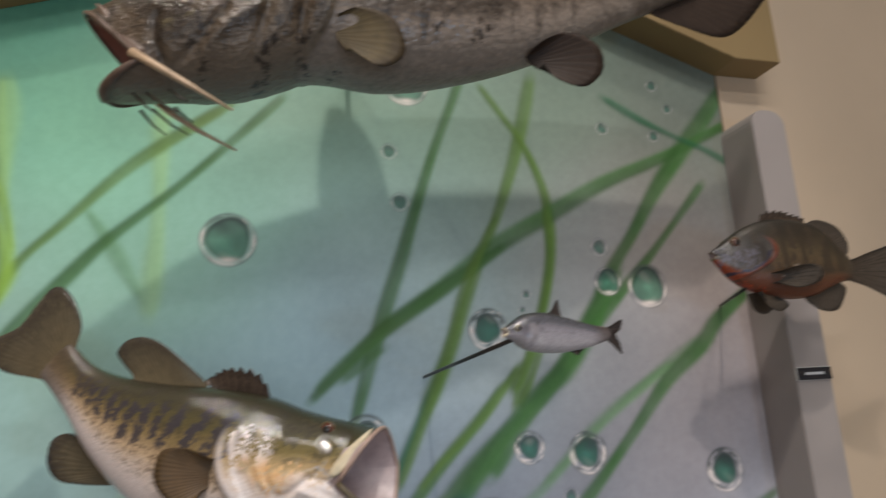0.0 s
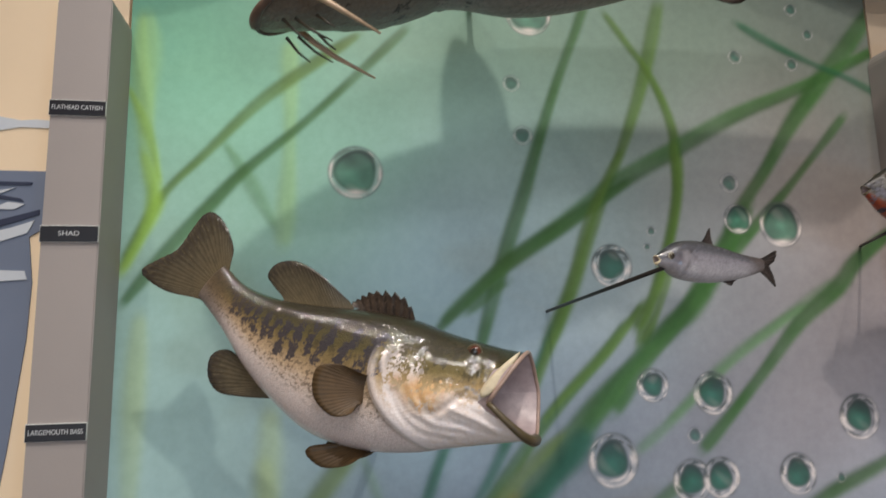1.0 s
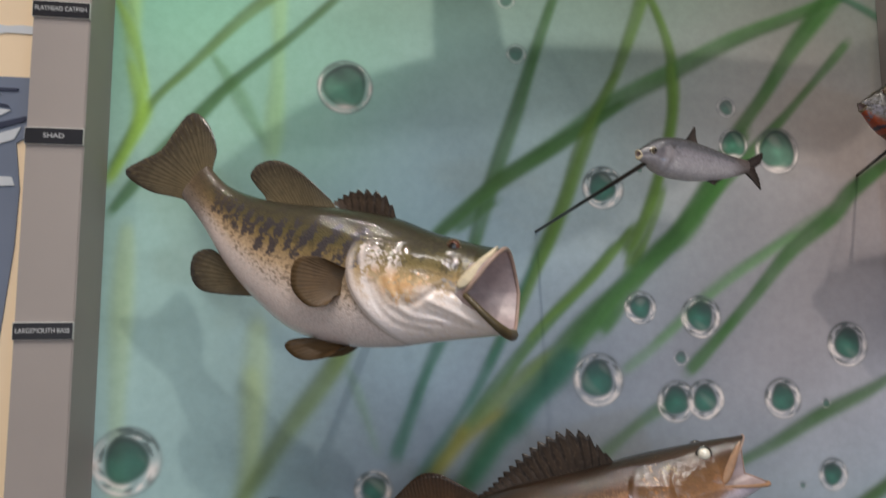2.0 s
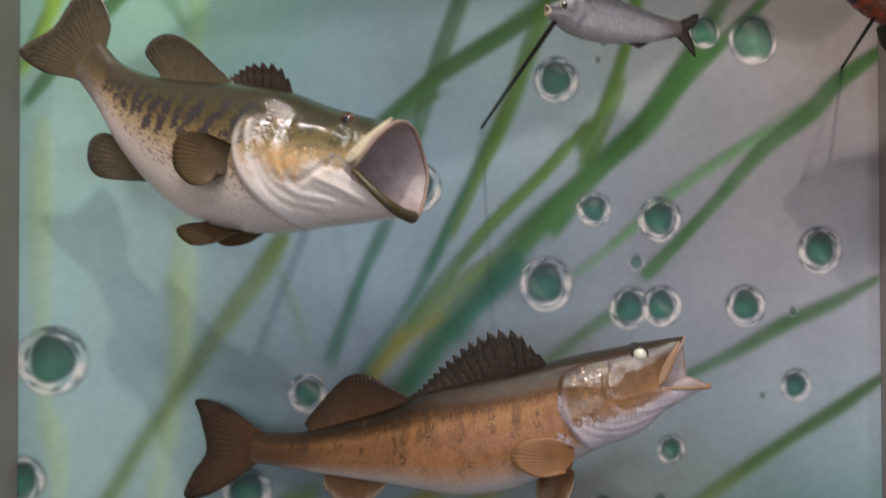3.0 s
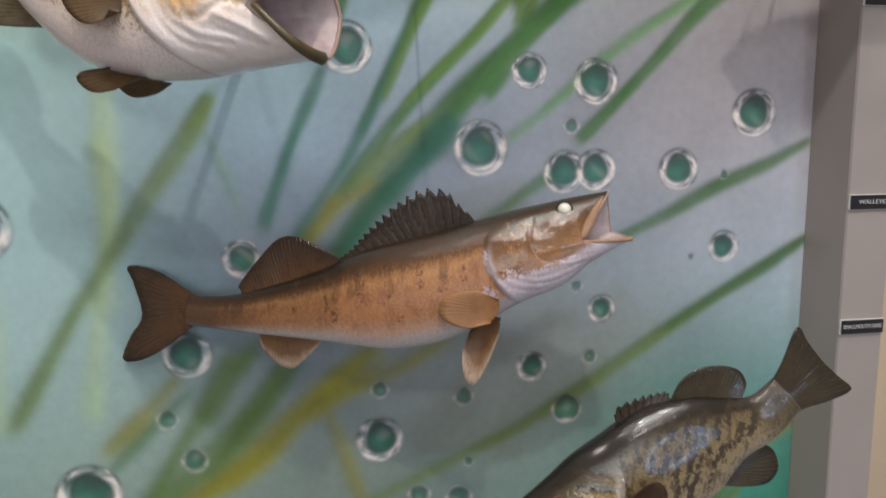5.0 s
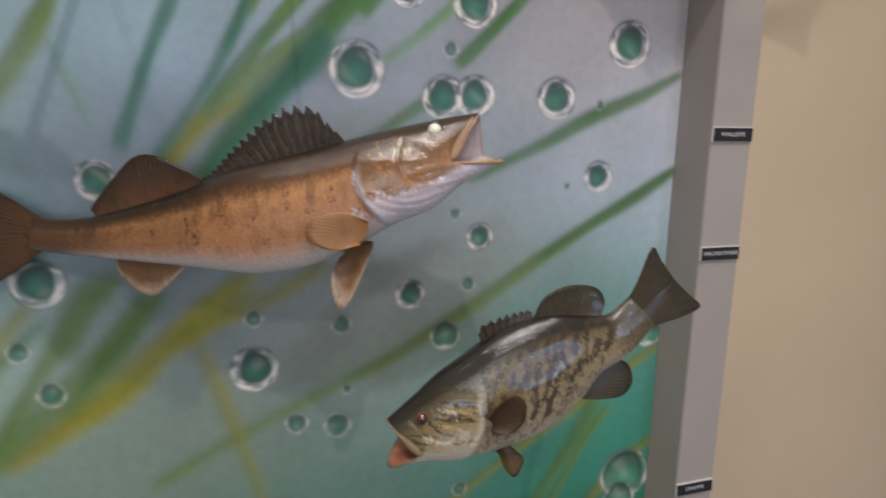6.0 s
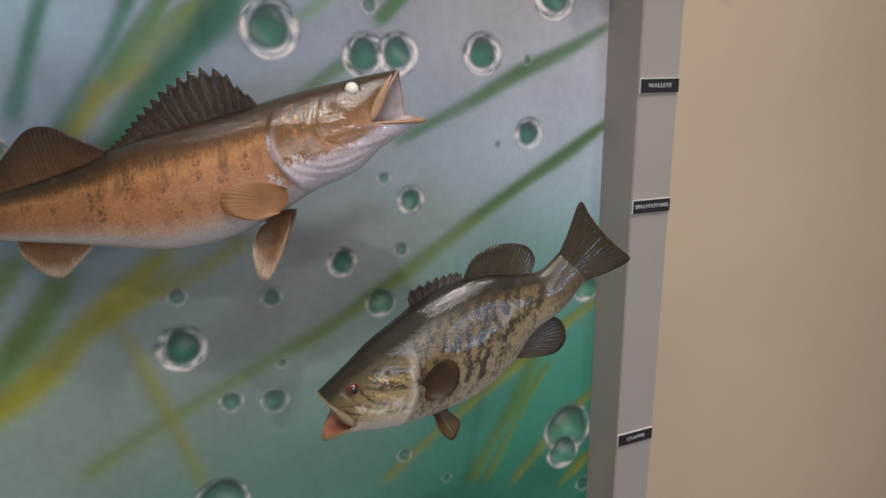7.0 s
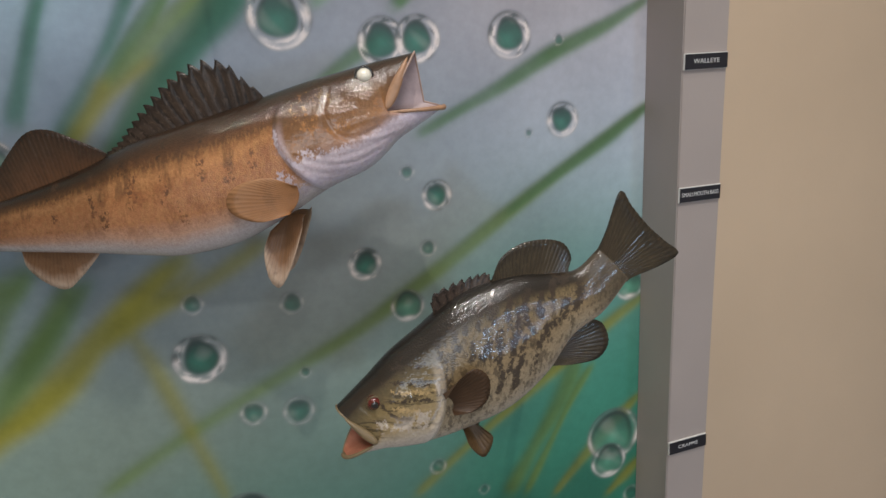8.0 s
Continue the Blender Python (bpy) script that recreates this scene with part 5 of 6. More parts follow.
CATFISH_PIGMENT = [
    ([(0.682, -0.067), (0.678, -0.090), (0.685, -0.113)], 0.0190, MUD, 0.38),
    ([(0.586, -0.049), (0.620, -0.094), (0.636, -0.128)], 0.0155, MUD, 0.38),
    ([(0.537, -0.057), (0.567, -0.108), (0.576, -0.149)], 0.0157, MUD, 0.38),
    ([(0.609, -0.072), (0.647, -0.110)], 0.0109, MUD, 0.38),
    ([(0.561, -0.135), (0.590, -0.157)], 0.0149, MUD, 0.38),
    ([(0.512, -0.039), (0.528, -0.084), (0.522, -0.118)], 0.0184, MUD, 0.38),
    ([(0.488, -0.108), (0.464, -0.133), (0.424, -0.119)], 0.0155, MUD, 0.38),
    ([(0.352, -0.035), (0.382, -0.068)], 0.0195, MUD, 0.38),
    ([(0.294, -0.020), (0.319, -0.061)], 0.0176, MUD, 0.38),
    ([(0.724, -0.085), (0.702, -0.109), (0.682, -0.126)], 0.0154, GREYBROWN, 0.40),
    ([(0.649, -0.056), (0.597, -0.060)], 0.0135, GREYBROWN, 0.40),
]
BLUEGILL_PIGMENT = [
    ([(0.074, 0.054), (0.087, 0.010)], 0.0116, BARK, 0.70),
    ([(0.045, 0.055), (0.054, 0.001)], 0.0117, BARK, 0.70),
    ([(0.011, 0.051), (0.019, -0.003)], 0.0118, BARK, 0.70),
    ([(-0.016, 0.037), (-0.008, -0.008)], 0.0118, BARK, 0.70),
    ([(0.113, 0.049), (0.115, 0.027)], 0.0115, BARK, 0.70),
    ([(0.180, -0.016), (0.151, -0.018), (0.114, -0.008), (0.095, 0.014)], 0.0042, INKBLUE, 0.90),
    ([(0.167, 0.005), (0.127, 0.005)], 0.0289, BLUEGREY, 0.50),
    ([(0.177, -0.026), (0.145, -0.037), (0.107, -0.046)], 0.0133, EMBER, 0.60),
    ([(0.071, -0.021), (0.039, -0.016)], 0.0172, ASH, 0.30),
]
SHAD_PIGMENT = [
    ([(0.119, 0.009), (0.118, 0.007)], 0.0047, MUD, 0.80),
    ([(0.140, 0.008), (0.090, 0.010), (0.038, 0.001)], 0.0069, SLATY, 0.60),
    ([(0.118, -0.014), (0.104, -0.019)], 0.0081, PEARL, 0.40),
]
LARGEMOUTH_RELIEF = [
    ([(0.327, -0.000), (0.321, -0.028), (0.333, -0.059), (0.356, -0.051), (0.372, -0.040)], 0.0052, -0.0021),
    ([(0.331, -0.043), (0.342, -0.040)], 0.0282, 0.0040),
    ([(0.297, -0.008), (0.310, -0.017)], 0.0266, 0.0030),
    ([(0.293, -0.037), (0.304, -0.060), (0.323, -0.079), (0.355, -0.088)], 0.0040, -0.0015),
    ([(0.299, -0.037), (0.311, -0.058), (0.335, -0.074), (0.367, -0.081)], 0.0034, -0.0015),
    ([(0.314, -0.051), (0.341, -0.066), (0.373, -0.073)], 0.0034, -0.0014),
    ([(0.356, -0.055), (0.379, -0.066), (0.401, -0.079)], 0.0050, 0.0025),
    ([(0.350, -0.064), (0.373, -0.075), (0.395, -0.083)], 0.0028, -0.0013),
    ([(0.362, -0.044), (0.385, -0.050), (0.402, -0.062)], 0.0050, -0.0021),
    ([(0.375, -0.009), (0.386, -0.018), (0.379, -0.038)], 0.0045, -0.0014),
    ([(0.339, -0.009), (0.369, -0.014)], 0.0148, 0.0022),
]
WALLEYE_RELIEF = [
    ([(0.550, 0.091), (0.545, 0.071), (0.554, 0.049), (0.574, 0.041), (0.599, 0.050)], 0.0041, -0.0013),
    ([(0.495, 0.031), (0.514, 0.016), (0.541, 0.006), (0.568, 0.005)], 0.0036, -0.0010),
    ([(0.512, 0.026), (0.542, 0.016), (0.572, 0.016), (0.597, 0.026)], 0.0031, -0.0010),
    ([(0.525, 0.030), (0.554, 0.023), (0.585, 0.030), (0.611, 0.040)], 0.0030, -0.0008),
    ([(0.566, 0.055), (0.594, 0.061), (0.618, 0.063)], 0.0060, 0.0013),
    ([(0.572, 0.087), (0.585, 0.084)], 0.0129, 0.0010),
    ([(0.574, 0.041), (0.598, 0.040), (0.623, 0.046)], 0.0042, 0.0008),
]
SMALLMOUTH_RELIEF = [
    ([(0.243, -0.020), (0.243, -0.041), (0.255, -0.064)], 0.0039, -0.0022),
    ([(0.273, -0.021), (0.269, -0.045), (0.282, -0.062), (0.305, -0.055)], 0.0038, -0.0014),
    ([(0.319, -0.042), (0.305, -0.060)], 0.0038, -0.0014),
    ([(0.066, 0.105), (0.046, 0.092), (0.034, 0.066)], 0.0025, 0.0010),
]
CATFISH_RELIEF = [
    ([(0.522, -0.041), (0.531, -0.084), (0.522, -0.124), (0.507, -0.143)], 0.0114, -0.0080),
    ([(0.562, -0.046), (0.576, -0.102), (0.584, -0.150)], 0.0112, -0.0050),
    ([(0.609, -0.065), (0.642, -0.109), (0.669, -0.131)], 0.0082, -0.0040),
    ([(0.574, -0.061), (0.614, -0.093), (0.636, -0.135)], 0.0111, 0.0040),
    ([(0.679, -0.073), (0.681, -0.100), (0.672, -0.122)], 0.0092, -0.0050),
]

# ---- the six fish and their fins ----
LARGEMOUTH_SHAPE = dict(
    stations=[(0.072, 0.109, 0.039, 0.073, 0.01), (0.099, 0.084, 0.071, 0.035, 0.016), (0.14, 0.067, 0.105, -0.012, 0.027), (0.19, 0.057, 0.142, -0.051, 0.036), (0.245, 0.05, 0.191, -0.087, 0.044), (0.304, 0.038, 0.251, -0.103, 0.048), (0.349, 0.02, 0.302, -0.105, 0.048), (0.38, 0.01, 0.346, -0.1, 0.046), (0.404, 0.003, 0.383, -0.096, 0.043)],
    rim=[(0.429, -0.002), (0.433, -0.091), (0.392, -0.050)], far_corner=(0.434, -0.046), far_round=1.5, mouth=0.046, depth=0.1, gill=[(0.271, 0.001), (0.277, -0.052), (0.321, -0.096)], eye=(0.378, 0.000), eye_size=0.0080)
LARGEMOUTH_PLACE = dict(x=-0.245, y=0.93, z=1.67, d=(0.928, -0.372))
LARGEMOUTH_TAIL_FIN = ([(0.074, 0.11), (0.039, 0.071)], [(0.08, 0.129), (0.07, 0.158), (0.054, 0.176), (0.039, 0.175), (0.024, 0.157), (0.006, 0.133), (-0.018, 0.122), (-0.04, 0.111), (-0.035, 0.099), (-0.004, 0.081)])
LARGEMOUTH_SOFT_DORSAL_FIN = ([(0.145, 0.071), (0.231, 0.06)], [(0.134, 0.082), (0.126, 0.096), (0.139, 0.109), (0.164, 0.11), (0.193, 0.095), (0.226, 0.065)])
LARGEMOUTH_SPINY_DORSAL_FIN = ([(0.233, 0.06), (0.308, 0.038)], [(0.25, 0.069), (0.272, 0.071), (0.295, 0.064), (0.306, 0.048)])
LARGEMOUTH_ANAL_FIN = ([(0.105, -0.011), (0.143, -0.048)], [(0.077, 0.009), (0.055, 0.003), (0.053, -0.021), (0.068, -0.039), (0.099, -0.045)])
LARGEMOUTH_PELVIC_FIN = ([(0.226, -0.093), (0.259, -0.104)], [(0.196, -0.096), (0.191, -0.105), (0.211, -0.117), (0.239, -0.115)])
LARGEMOUTH_PECTORAL_FIN = ([(0.270, -0.021), (0.262, -0.050)], [(0.240, -0.009), (0.217, -0.013), (0.215, -0.040), (0.234, -0.060), (0.254, -0.060)])
WALLEYE_SHAPE = dict(
    stations=[(0.089, -0.015, 0.084, -0.055, 0.011), (0.15, -0.013, 0.149, -0.062, 0.016), (0.213, 0.003, 0.212, -0.067, 0.023), (0.274, 0.023, 0.273, -0.072, 0.031), (0.333, 0.048, 0.329, -0.078, 0.038), (0.391, 0.064, 0.376, -0.08, 0.042), (0.448, 0.079, 0.437, -0.068, 0.043), (0.486, 0.09, 0.496, -0.039, 0.043), (0.523, 0.1, 0.54, -0.014, 0.042), (0.563, 0.109, 0.587, 0.006, 0.036), (0.595, 0.116, 0.619, 0.034, 0.028)],
    rim=[(0.641, 0.124), (0.669, 0.065), (0.607, 0.064)], far_corner=(0.648, 0.071), mouth=0.022, depth=0.09, gill=[(0.493, 0.072), (0.493, 0.037), (0.523, -0.004)], eye=(0.588, 0.103), eye_size=0.0085)
WALLEYE_PLACE = dict(x=-0.123, y=1.074, z=1.32, d=(0.9635, -0.2676))
WALLEYE_TAIL_FIN = ([(0.093, -0.014), (0.089, -0.057)], [(0.045, 0.017), (0.001, 0.025), (0.008, 0.001), (0.018, -0.043), (-0.001, -0.074), (-0.013, -0.106), (0.017, -0.105), (0.059, -0.082)])
WALLEYE_SOFT_DORSAL_FIN = ([(0.162, -0.006), (0.298, 0.034)], [(0.159, 0.001), (0.186, 0.034), (0.217, 0.063), (0.244, 0.067), (0.274, 0.054), (0.3, 0.039)])
WALLEYE_SPINY_DORSAL_FIN = ([(0.296, 0.036), (0.477, 0.086)], [(0.315, 0.051), (0.348, 0.086), (0.384, 0.115), (0.413, 0.129), (0.441, 0.126), (0.458, 0.109), (0.475, 0.092)])
WALLEYE_ANAL_FIN = ([(0.184, -0.068), (0.273, -0.07)], [(0.186, -0.086), (0.203, -0.104), (0.227, -0.113), (0.246, -0.101), (0.269, -0.078)])
WALLEYE_PELVIC_FIN = ([(0.472, -0.055), (0.51, -0.041)], [(0.463, -0.077), (0.465, -0.106), (0.476, -0.118), (0.491, -0.097), (0.507, -0.057)])
WALLEYE_PECTORAL_FIN = ([(0.509, -0.004), (0.500, -0.033)], [(0.480, 0.006), (0.449, 0.001), (0.436, -0.014), (0.443, -0.030), (0.469, -0.039)])
SMALLMOUTH_SHAPE = dict(
    stations=[(0.053, 0.09, 0.019, 0.052, 0.01), (0.078, 0.07, 0.049, 0.019, 0.014), (0.108, 0.069, 0.087, -0.004, 0.02), (0.143, 0.072, 0.118, -0.042, 0.027), (0.18, 0.068, 0.16, -0.073, 0.033), (0.218, 0.055, 0.206, -0.088, 0.036), (0.255, 0.029, 0.248, -0.096, 0.035), (0.287, 0.007, 0.276, -0.098, 0.031), (0.312, -0.016, 0.301, -0.097, 0.026)],
    rim=[(0.346, -0.045), (0.344, -0.101), (0.307, -0.083)], far_corner=(0.328, -0.076), mouth=0.019, depth=0.06, gill=[(0.237, -0.012), (0.239, -0.052), (0.254, -0.09)], eye=(0.309, -0.037), eye_size=0.008)
SMALLMOUTH_PLACE = dict(x=0.71, y=0.795, z=1.14, d=(-0.997, 0.075))
SMALLMOUTH_TAIL_FIN = ([(0.055, 0.089), (0.015, 0.052)], [(0.045, 0.114), (0.03, 0.151), (0.014, 0.132), (-0.007, 0.108), (-0.028, 0.089), (-0.046, 0.072), (-0.019, 0.059)])
SMALLMOUTH_SOFT_DORSAL_FIN = ([(0.175, 0.072), (0.085, 0.062)], [(0.164, 0.094), (0.142, 0.106), (0.114, 0.107), (0.092, 0.1), (0.083, 0.084), (0.087, 0.07)])
SMALLMOUTH_SPINY_DORSAL_FIN = ([(0.239, 0.044), (0.175, 0.071)], [(0.24, 0.063), (0.217, 0.073), (0.192, 0.077), (0.176, 0.078)])
SMALLMOUTH_ANAL_FIN = ([(0.106, -0.037), (0.084, -0.005)], [(0.079, -0.039), (0.052, -0.037), (0.039, -0.021), (0.045, 0.001), (0.062, 0.008)])
SMALLMOUTH_PELVIC_FIN = ([(0.219, -0.083), (0.201, -0.083)], [(0.212, -0.104), (0.196, -0.121), (0.185, -0.101)])
SMALLMOUTH_PECTORAL_FIN = ([(0.241, -0.030), (0.232, -0.052)], [(0.226, -0.011), (0.208, -0.003), (0.194, -0.017), (0.195, -0.040), (0.210, -0.052)])
SHAD_SHAPE = dict(
    stations=[(0.014, 0.003, 0.015, -0.011, 0.004), (0.042, 0.007, 0.044, -0.019, 0.007), (0.073, 0.014, 0.078, -0.024, 0.01), (0.102, 0.019, 0.108, -0.024, 0.012), (0.128, 0.017, 0.129, -0.02, 0.012), (0.142, 0.01, 0.142, -0.012, 0.009)],
    rim=[(0.154, 0.002), (0.153, -0.006), (0.151, -0.003)], mouth=0.004, depth=0.008, gill=[(0.121, 0.011), (0.12, -0.004), (0.127, -0.016)], eye=(0.141, 0.001), eye_size=0.004)
SHAD_PLACE = dict(x=0.424, y=0.737, z=1.76, d=(-0.979, -0.206))
SHAD_TAIL_FIN = ([(0.015, 0.003), (0.017, -0.011)], [(-0.004, 0.012), (-0.003, 0.001), (0.003, -0.005), (-0.004, -0.015), (-0.007, -0.027), (0.004, -0.018)])
SHAD_DORSAL_FIN = ([(0.098, 0.017), (0.076, 0.013)], [(0.086, 0.03), (0.079, 0.034), (0.077, 0.024)])
SHAD_ANAL_FIN = ([(0.069, -0.025), (0.044, -0.017)], [(0.066, -0.027), (0.06, -0.027), (0.047, -0.02)])
BLUEGILL_SHAPE = dict(
    stations=[(-0.079, 0.005, -0.072, -0.027, 0.006), (-0.061, 0.024, -0.042, -0.033, 0.011), (-0.024, 0.056, 0.006, -0.051, 0.018), (0.023, 0.069, 0.049, -0.056, 0.023), (0.077, 0.068, 0.095, -0.05, 0.024), (0.121, 0.054, 0.133, -0.037, 0.02), (0.153, 0.036, 0.159, -0.019, 0.014)],
    rim=[(0.182, 0.016), (0.18, 0.004), (0.174, 0.01)], mouth=0.005, depth=0.01, gill=[(0.084, 0.032), (0.079, 0.014), (0.108, -0.011)], eye=(0.144, 0.029), eye_size=0.009)
BLUEGILL_PLACE = dict(x=0.86, y=0.88, z=1.87, d=(-1.0, 0.0))
BLUEGILL_TAIL_FIN = ([(-0.077, 0.005), (-0.069, -0.027)], [(-0.13, 0.022), (-0.199, 0.036), (-0.173, -0.013), (-0.172, -0.062), (-0.119, -0.041)])
BLUEGILL_SPINY_DORSAL_FIN = ([(0.088, 0.064), (-0.0, 0.064)], [(0.079, 0.081), (0.041, 0.085), (-0.005, 0.075)])
BLUEGILL_SOFT_DORSAL_FIN = ([(-0.0, 0.064), (-0.066, 0.018)], [(-0.024, 0.07), (-0.065, 0.061), (-0.084, 0.038), (-0.079, 0.017)])
BLUEGILL_ANAL_FIN = ([(0.03, -0.053), (-0.052, -0.031)], [(0.019, -0.064), (-0.005, -0.075), (-0.041, -0.072), (-0.063, -0.042)])
BLUEGILL_PELVIC_FIN = ([(0.117, -0.046), (0.088, -0.053)], [(0.109, -0.069), (0.085, -0.076), (0.066, -0.065)])
BLUEGILL_PECTORAL_FIN = ([(0.099, -0.02), (0.097, -0.035)], [(0.044, -0.008), (0.012, -0.011), (0.014, -0.031), (0.052, -0.042)])
CATFISH_SHAPE = dict(
    stations=[(-0.078, 0.141, -0.047, 0.076, 0.014), (0.066, 0.144, 0.083, 0.015, 0.026), (0.2, 0.142, 0.224, -0.058, 0.045), (0.325, 0.131, 0.339, -0.096, 0.064), (0.44, 0.112, 0.427, -0.110, 0.074), (0.534, 0.081, 0.512, -0.104, 0.072), (0.6, 0.052, 0.585, -0.131, 0.070), (0.645, 0.026, 0.636, -0.138, 0.066), (0.690, -0.006, 0.672, -0.142, 0.056)],
    rim=[(0.757, -0.052), (0.733, -0.147), (0.692, -0.122)], mouth=0.046, depth=0.1, gill=[(0.507, 0.001), (0.494, -0.059), (0.547, -0.120)], eye=(0.690, -0.045), eye_size=0.006)
CATFISH_PLACE = dict(x=0.6, y=0.79, z=2.18, d=(-1.0, 0.0))
CATFISH_TAIL_FIN = ([(-0.078, 0.141), (0.052, 0.043)], [(-0.171, 0.195), (-0.204, 0.138), (-0.163, 0.073), (-0.096, 0.016), (-0.02, 0.024)])
CATFISH_PELVIC_FIN = ([(0.243, -0.062), (0.226, -0.078)], [(0.218, -0.043), (0.185, -0.031), (0.146, -0.044), (0.140, -0.077), (0.168, -0.103), (0.208, -0.096)])
CATFISH_PECTORAL_FIN = ([(0.490, -0.062), (0.478, -0.100)], [(0.463, -0.050), (0.424, -0.062), (0.413, -0.098), (0.440, -0.118)])

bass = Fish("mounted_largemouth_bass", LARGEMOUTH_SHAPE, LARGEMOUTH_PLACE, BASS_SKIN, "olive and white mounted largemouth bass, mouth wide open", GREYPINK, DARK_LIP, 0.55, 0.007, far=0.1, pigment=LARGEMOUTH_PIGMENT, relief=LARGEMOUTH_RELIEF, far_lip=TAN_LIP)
bass.eyes(GLASS_AMBER, GLASS_BLACK, DARK_LIP, 0.5)
bass.fin("tail_fin", LARGEMOUTH_TAIL_FIN, BASS_FIN, 31)
bass.fin("soft_dorsal_fin", LARGEMOUTH_SOFT_DORSAL_FIN, BASS_FIN, 25, sink=0.018)
bass.fin("spiny_dorsal_fin", LARGEMOUTH_SPINY_DORSAL_FIN, SPINE_FIN, 9, True)
bass.fin("anal_fin", LARGEMOUTH_ANAL_FIN, BASS_FIN, 24)
bass.fin("pelvic_fin", LARGEMOUTH_PELVIC_FIN, BASS_PEC, 18, pair=0.016, lean=0.012)
bass.fin("pectoral_fin", LARGEMOUTH_PECTORAL_FIN, BASS_PEC, 28, pair=0.051, lean=0.010)
bass.jaw_plate((0.424, -0.003), (0.389, -0.042), 0.017, PALE_LIP, 0.030, 0.048)
bass.rod(0.22, -0.02, 0.006)

walleye = Fish("mounted_walleye", WALLEYE_SHAPE, WALLEYE_PLACE, WALL_SKIN, "orange-brown mounted walleye with white eye, jaws open", GREYPINK, RED_LIP, 1.0, 0.006, far=0.5, pigment=WALLEYE_PIGMENT, relief=WALLEYE_RELIEF, far_lip=TAN_LIP)
walleye.eyes(GLASS_WHITE, None, GLASS_BLACK, 0.35, hoop=1.08)
walleye.fin("tail_fin", WALLEYE_TAIL_FIN, WALL_FIN, 33)
walleye.fin("soft_dorsal_fin", WALLEYE_SOFT_DORSAL_FIN, WALL_FIN, 33)
walleye.fin("spiny_dorsal_fin", WALLEYE_SPINY_DORSAL_FIN, SPINE_FIN, 19, True)
walleye.fin("anal_fin", WALLEYE_ANAL_FIN, WALL_LOW, 24)
walleye.fin("pelvic_fin", WALLEYE_PELVIC_FIN, WALL_LOW, 18, pair=0.020, lean=0.012)
walleye.fin("pectoral_fin", WALLEYE_PECTORAL_FIN, WALL_PEC, 28, pair=0.046, lean=0.001, wave=0.0001)
walleye.jaw_plate((0.633, 0.117), (0.609, 0.070), 0.017, RED_LIP, 0.014, 0.0250)
walleye.rod(0.36, -0.01, 0.006)

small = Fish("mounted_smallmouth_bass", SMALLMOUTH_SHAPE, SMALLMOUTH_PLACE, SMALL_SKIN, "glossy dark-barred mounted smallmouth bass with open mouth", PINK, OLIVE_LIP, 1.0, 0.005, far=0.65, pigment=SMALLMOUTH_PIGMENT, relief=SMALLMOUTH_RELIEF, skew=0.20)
small.eyes(GLASS_RED, GLASS_BLACK, DARK_LIP)
small.fin("tail_fin", SMALLMOUTH_TAIL_FIN, SMALL_FIN, 33)
small.fin("soft_dorsal_fin", SMALLMOUTH_SOFT_DORSAL_FIN, SMALL_FIN, 28)
small.fin("spiny_dorsal_fin", SMALLMOUTH_SPINY_DORSAL_FIN, SPINE_FIN, 10, True)
small.fin("anal_fin", SMALLMOUTH_ANAL_FIN, SMALL_FIN, 24)
small.fin("pelvic_fin", SMALLMOUTH_PELVIC_FIN, BASS_PEC, 16, pair=0.014, lean=0.010)
small.fin("pectoral_fin", SMALLMOUTH_PECTORAL_FIN, SMALL_PEC, 25, pair=0.039, lean=0.008)
small.jaw_plate((0.338, -0.054), (0.311, -0.080), 0.013, OLIVE_LIP, 0.0155, 0.0240)
small.rod_to(0.16, -0.01, 0.70, MURAL, 0.97, 0.006)

shad = Fish("mounted_shad", SHAD_SHAPE, SHAD_PLACE, SHAD_SKIN, "small silver-grey mounted shad on a thin rod", GREYPINK, PALE_LIP, 1.0, 0.0015, pigment=SHAD_PIGMENT)
shad.eyes(DARK_LIP, GLASS_BLACK, BRIGHT)
shad.fin("tail_fin", SHAD_TAIL_FIN, SHAD_FIN, 18, wave=0.0003, thick=0.0014, sink=0.003)
shad.fin("dorsal_fin", SHAD_DORSAL_FIN, SHAD_FIN, 13, wave=0.0003, thick=0.0014, sink=0.003)
shad.fin("anal_fin", SHAD_ANAL_FIN, SHAD_FIN, 13, wave=0.0003, thick=0.0014, sink=0.003)
shad.rod_to(0.145, -0.010, 0.279, MURAL, 1.730, 0.0024)

bluegill = Fish("mounted_bluegill", BLUEGILL_SHAPE, BLUEGILL_PLACE, BLUE_SKIN, "dark mounted bluegill with orange breast on a rod", GREYPINK, DARK_LIP, 1.0, 0.003, pigment=BLUEGILL_PIGMENT)
bluegill.eyes(GLASS_AMBER, GLASS_BLACK, DARK_LIP)
bluegill.fin("tail_fin", BLUEGILL_TAIL_FIN, BLUE_FIN, 28)
bluegill.fin("spiny_dorsal_fin", BLUEGILL_SPINY_DORSAL_FIN, SPINE_FIN, 10, True)
bluegill.fin("soft_dorsal_fin", BLUEGILL_SOFT_DORSAL_FIN, BLUE_FIN, 25)
bluegill.fin("anal_fin", BLUEGILL_ANAL_FIN, BLUE_FIN, 25)
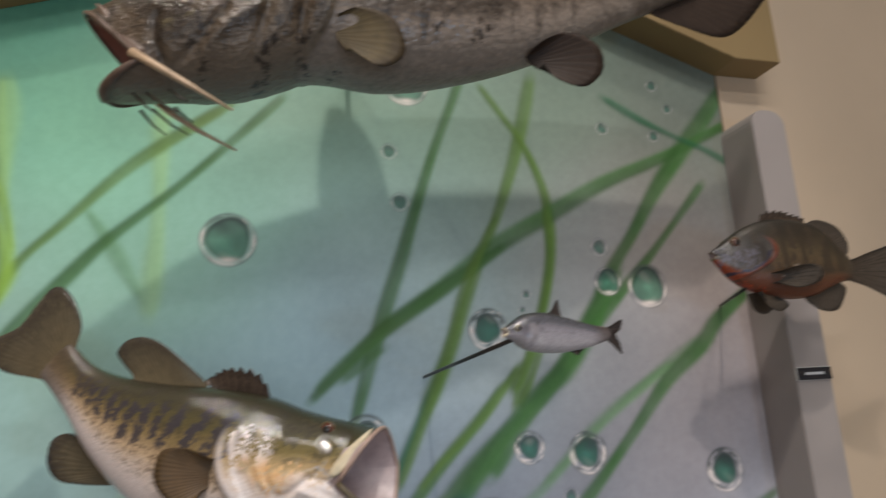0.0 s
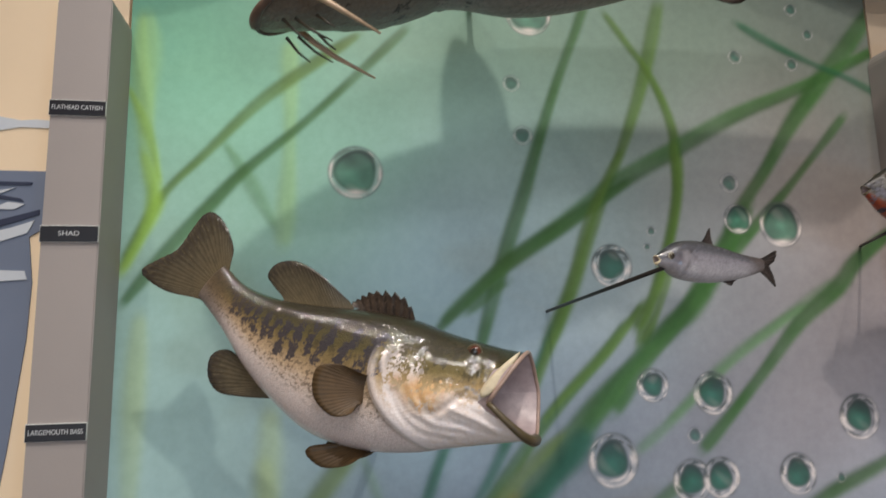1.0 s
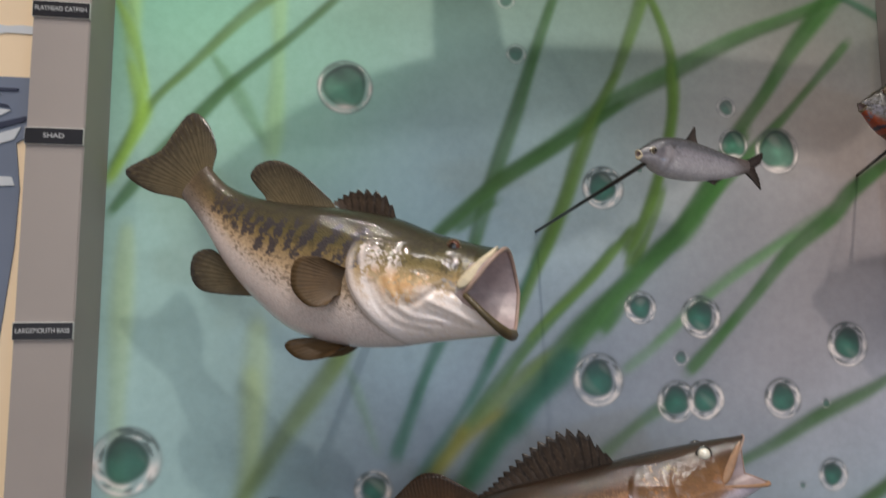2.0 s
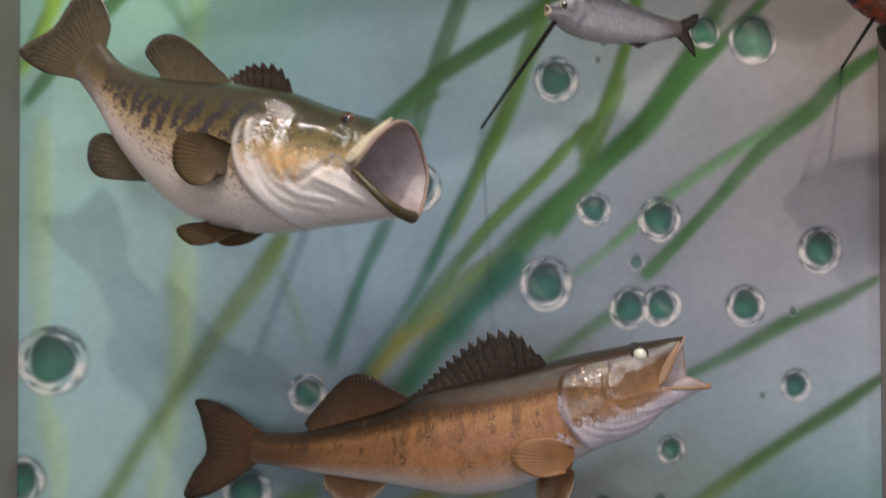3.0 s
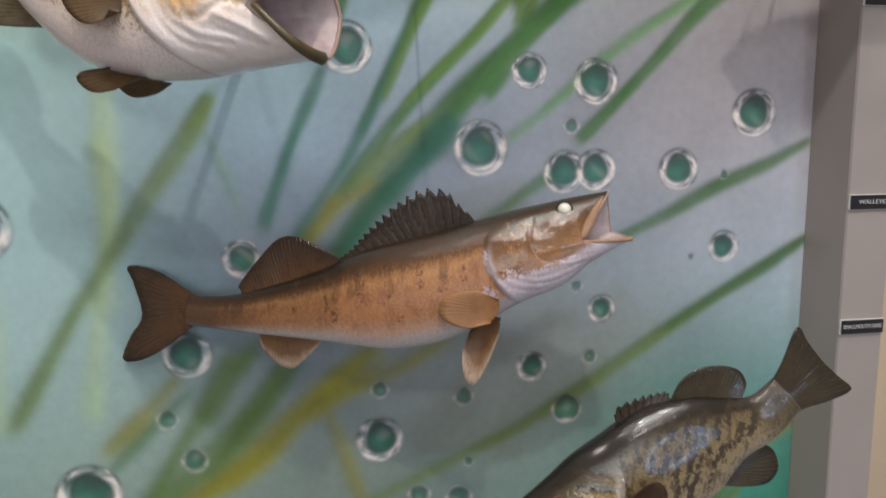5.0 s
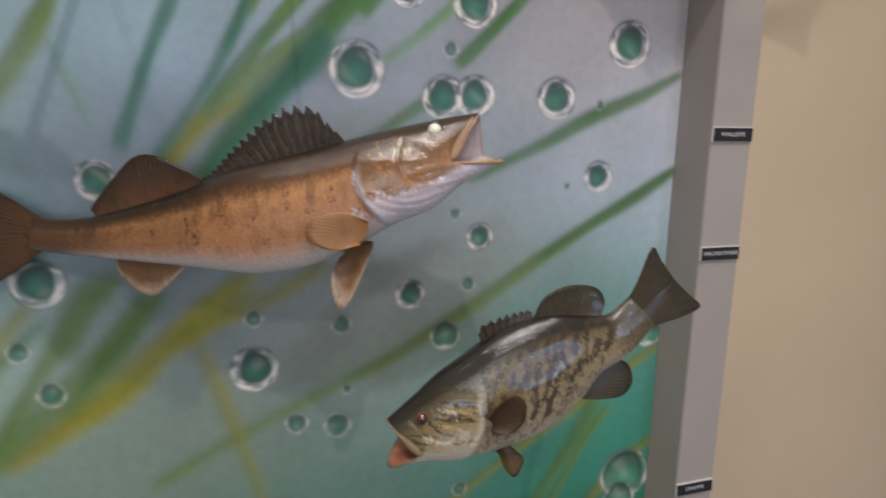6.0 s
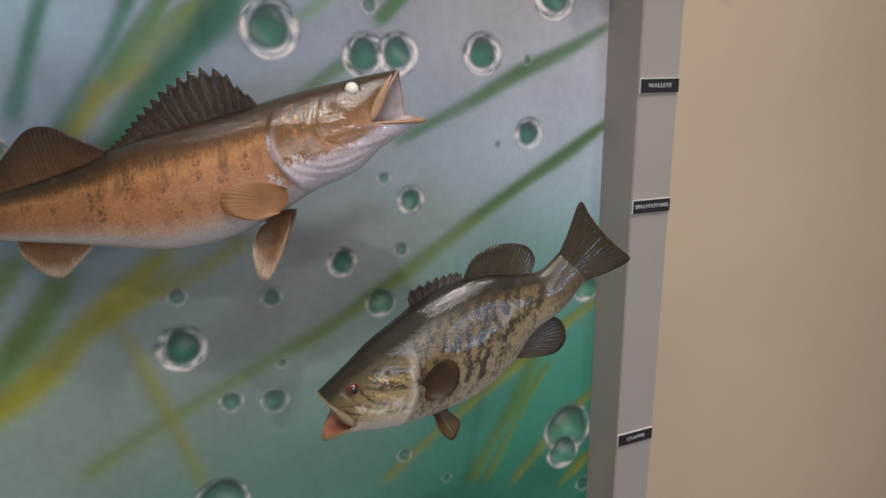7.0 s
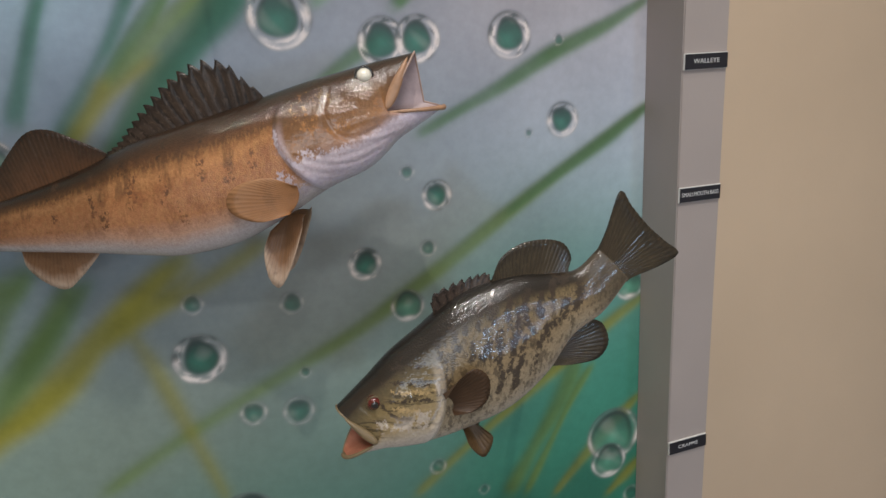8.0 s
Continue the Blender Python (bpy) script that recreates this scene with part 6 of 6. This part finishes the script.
bluegill.fin("pelvic_fin", BLUEGILL_PELVIC_FIN, BLUE_FIN, 16, pair=0.010, lean=0.006)
bluegill.fin("pectoral_fin", BLUEGILL_PECTORAL_FIN, BLUE_FIN, 21, pair=0.023, lean=0.008)
bluegill.rod_to(0.131, -0.040, 0.846, MURAL, 1.835, 0.0024)

catfish = Fish("mounted_flathead_catfish", CATFISH_SHAPE, CATFISH_PLACE, CAT_SKIN, "large grey-brown mounted flathead catfish with pale barbels", CAT_PINK, CAT_LIP, 1.25, 0.010, far=1.0, pigment=CATFISH_PIGMENT, relief=CATFISH_RELIEF)
catfish.eyes(GLASS_BLACK, None, DARK_LIP)
catfish.fin("tail_fin", CATFISH_TAIL_FIN, CAT_FIN, 33)
catfish.fin("dorsal_fin", ([(0.462, 0.080), (0.378, 0.108)], [(0.468, 0.160), (0.466, 0.215), (0.450, 0.272), (0.416, 0.252), (0.388, 0.205), (0.374, 0.150)]), CAT_FIN, 8)
catfish.fin("pelvic_fin", CATFISH_PELVIC_FIN, CAT_FIN, 18, pair=0.026, lean=0.008, near=True)
catfish.fin("pectoral_fin", CATFISH_PECTORAL_FIN, CAT_PEC, 16, pair=0.064, lean=0.004, wave=0.0, near=True)
for s in (-1, 1):
    v = 0.060 * s
    part("barbel", tube([(0.702, v * 0.80, -0.116), (0.677, v * 0.95, -0.134), (0.647, v * 1.0, -0.153), (0.600, v * 0.95, -0.179)], [0.0050, 0.0040, 0.0032, 0.0012], 10), BRISTLE, catfish.root, "pale stiff barbel", smooth=True)
    for u, w, du, dw in ((0.703, -0.150, -0.027, -0.026), (0.690, -0.148, -0.040, -0.027), (0.667, -0.143, -0.020, -0.016)):
        part("chin_barbel", tube([(u, v * 0.35, w), (u + du * 0.5, v * 0.42, w + dw * 0.6), (u + du, v * 0.45, w + dw)], [0.0020, 0.0015, 0.0007], 8), DARKBARB, catfish.root, smooth=True)
catfish.jaw_plate((0.742, -0.052), (0.694, -0.114), 0.026, CAT_LIP, 0.026, 0.047)
catfish.rod_to(0.42, 0.060, 0.168, MURAL, 2.235, 0.005)
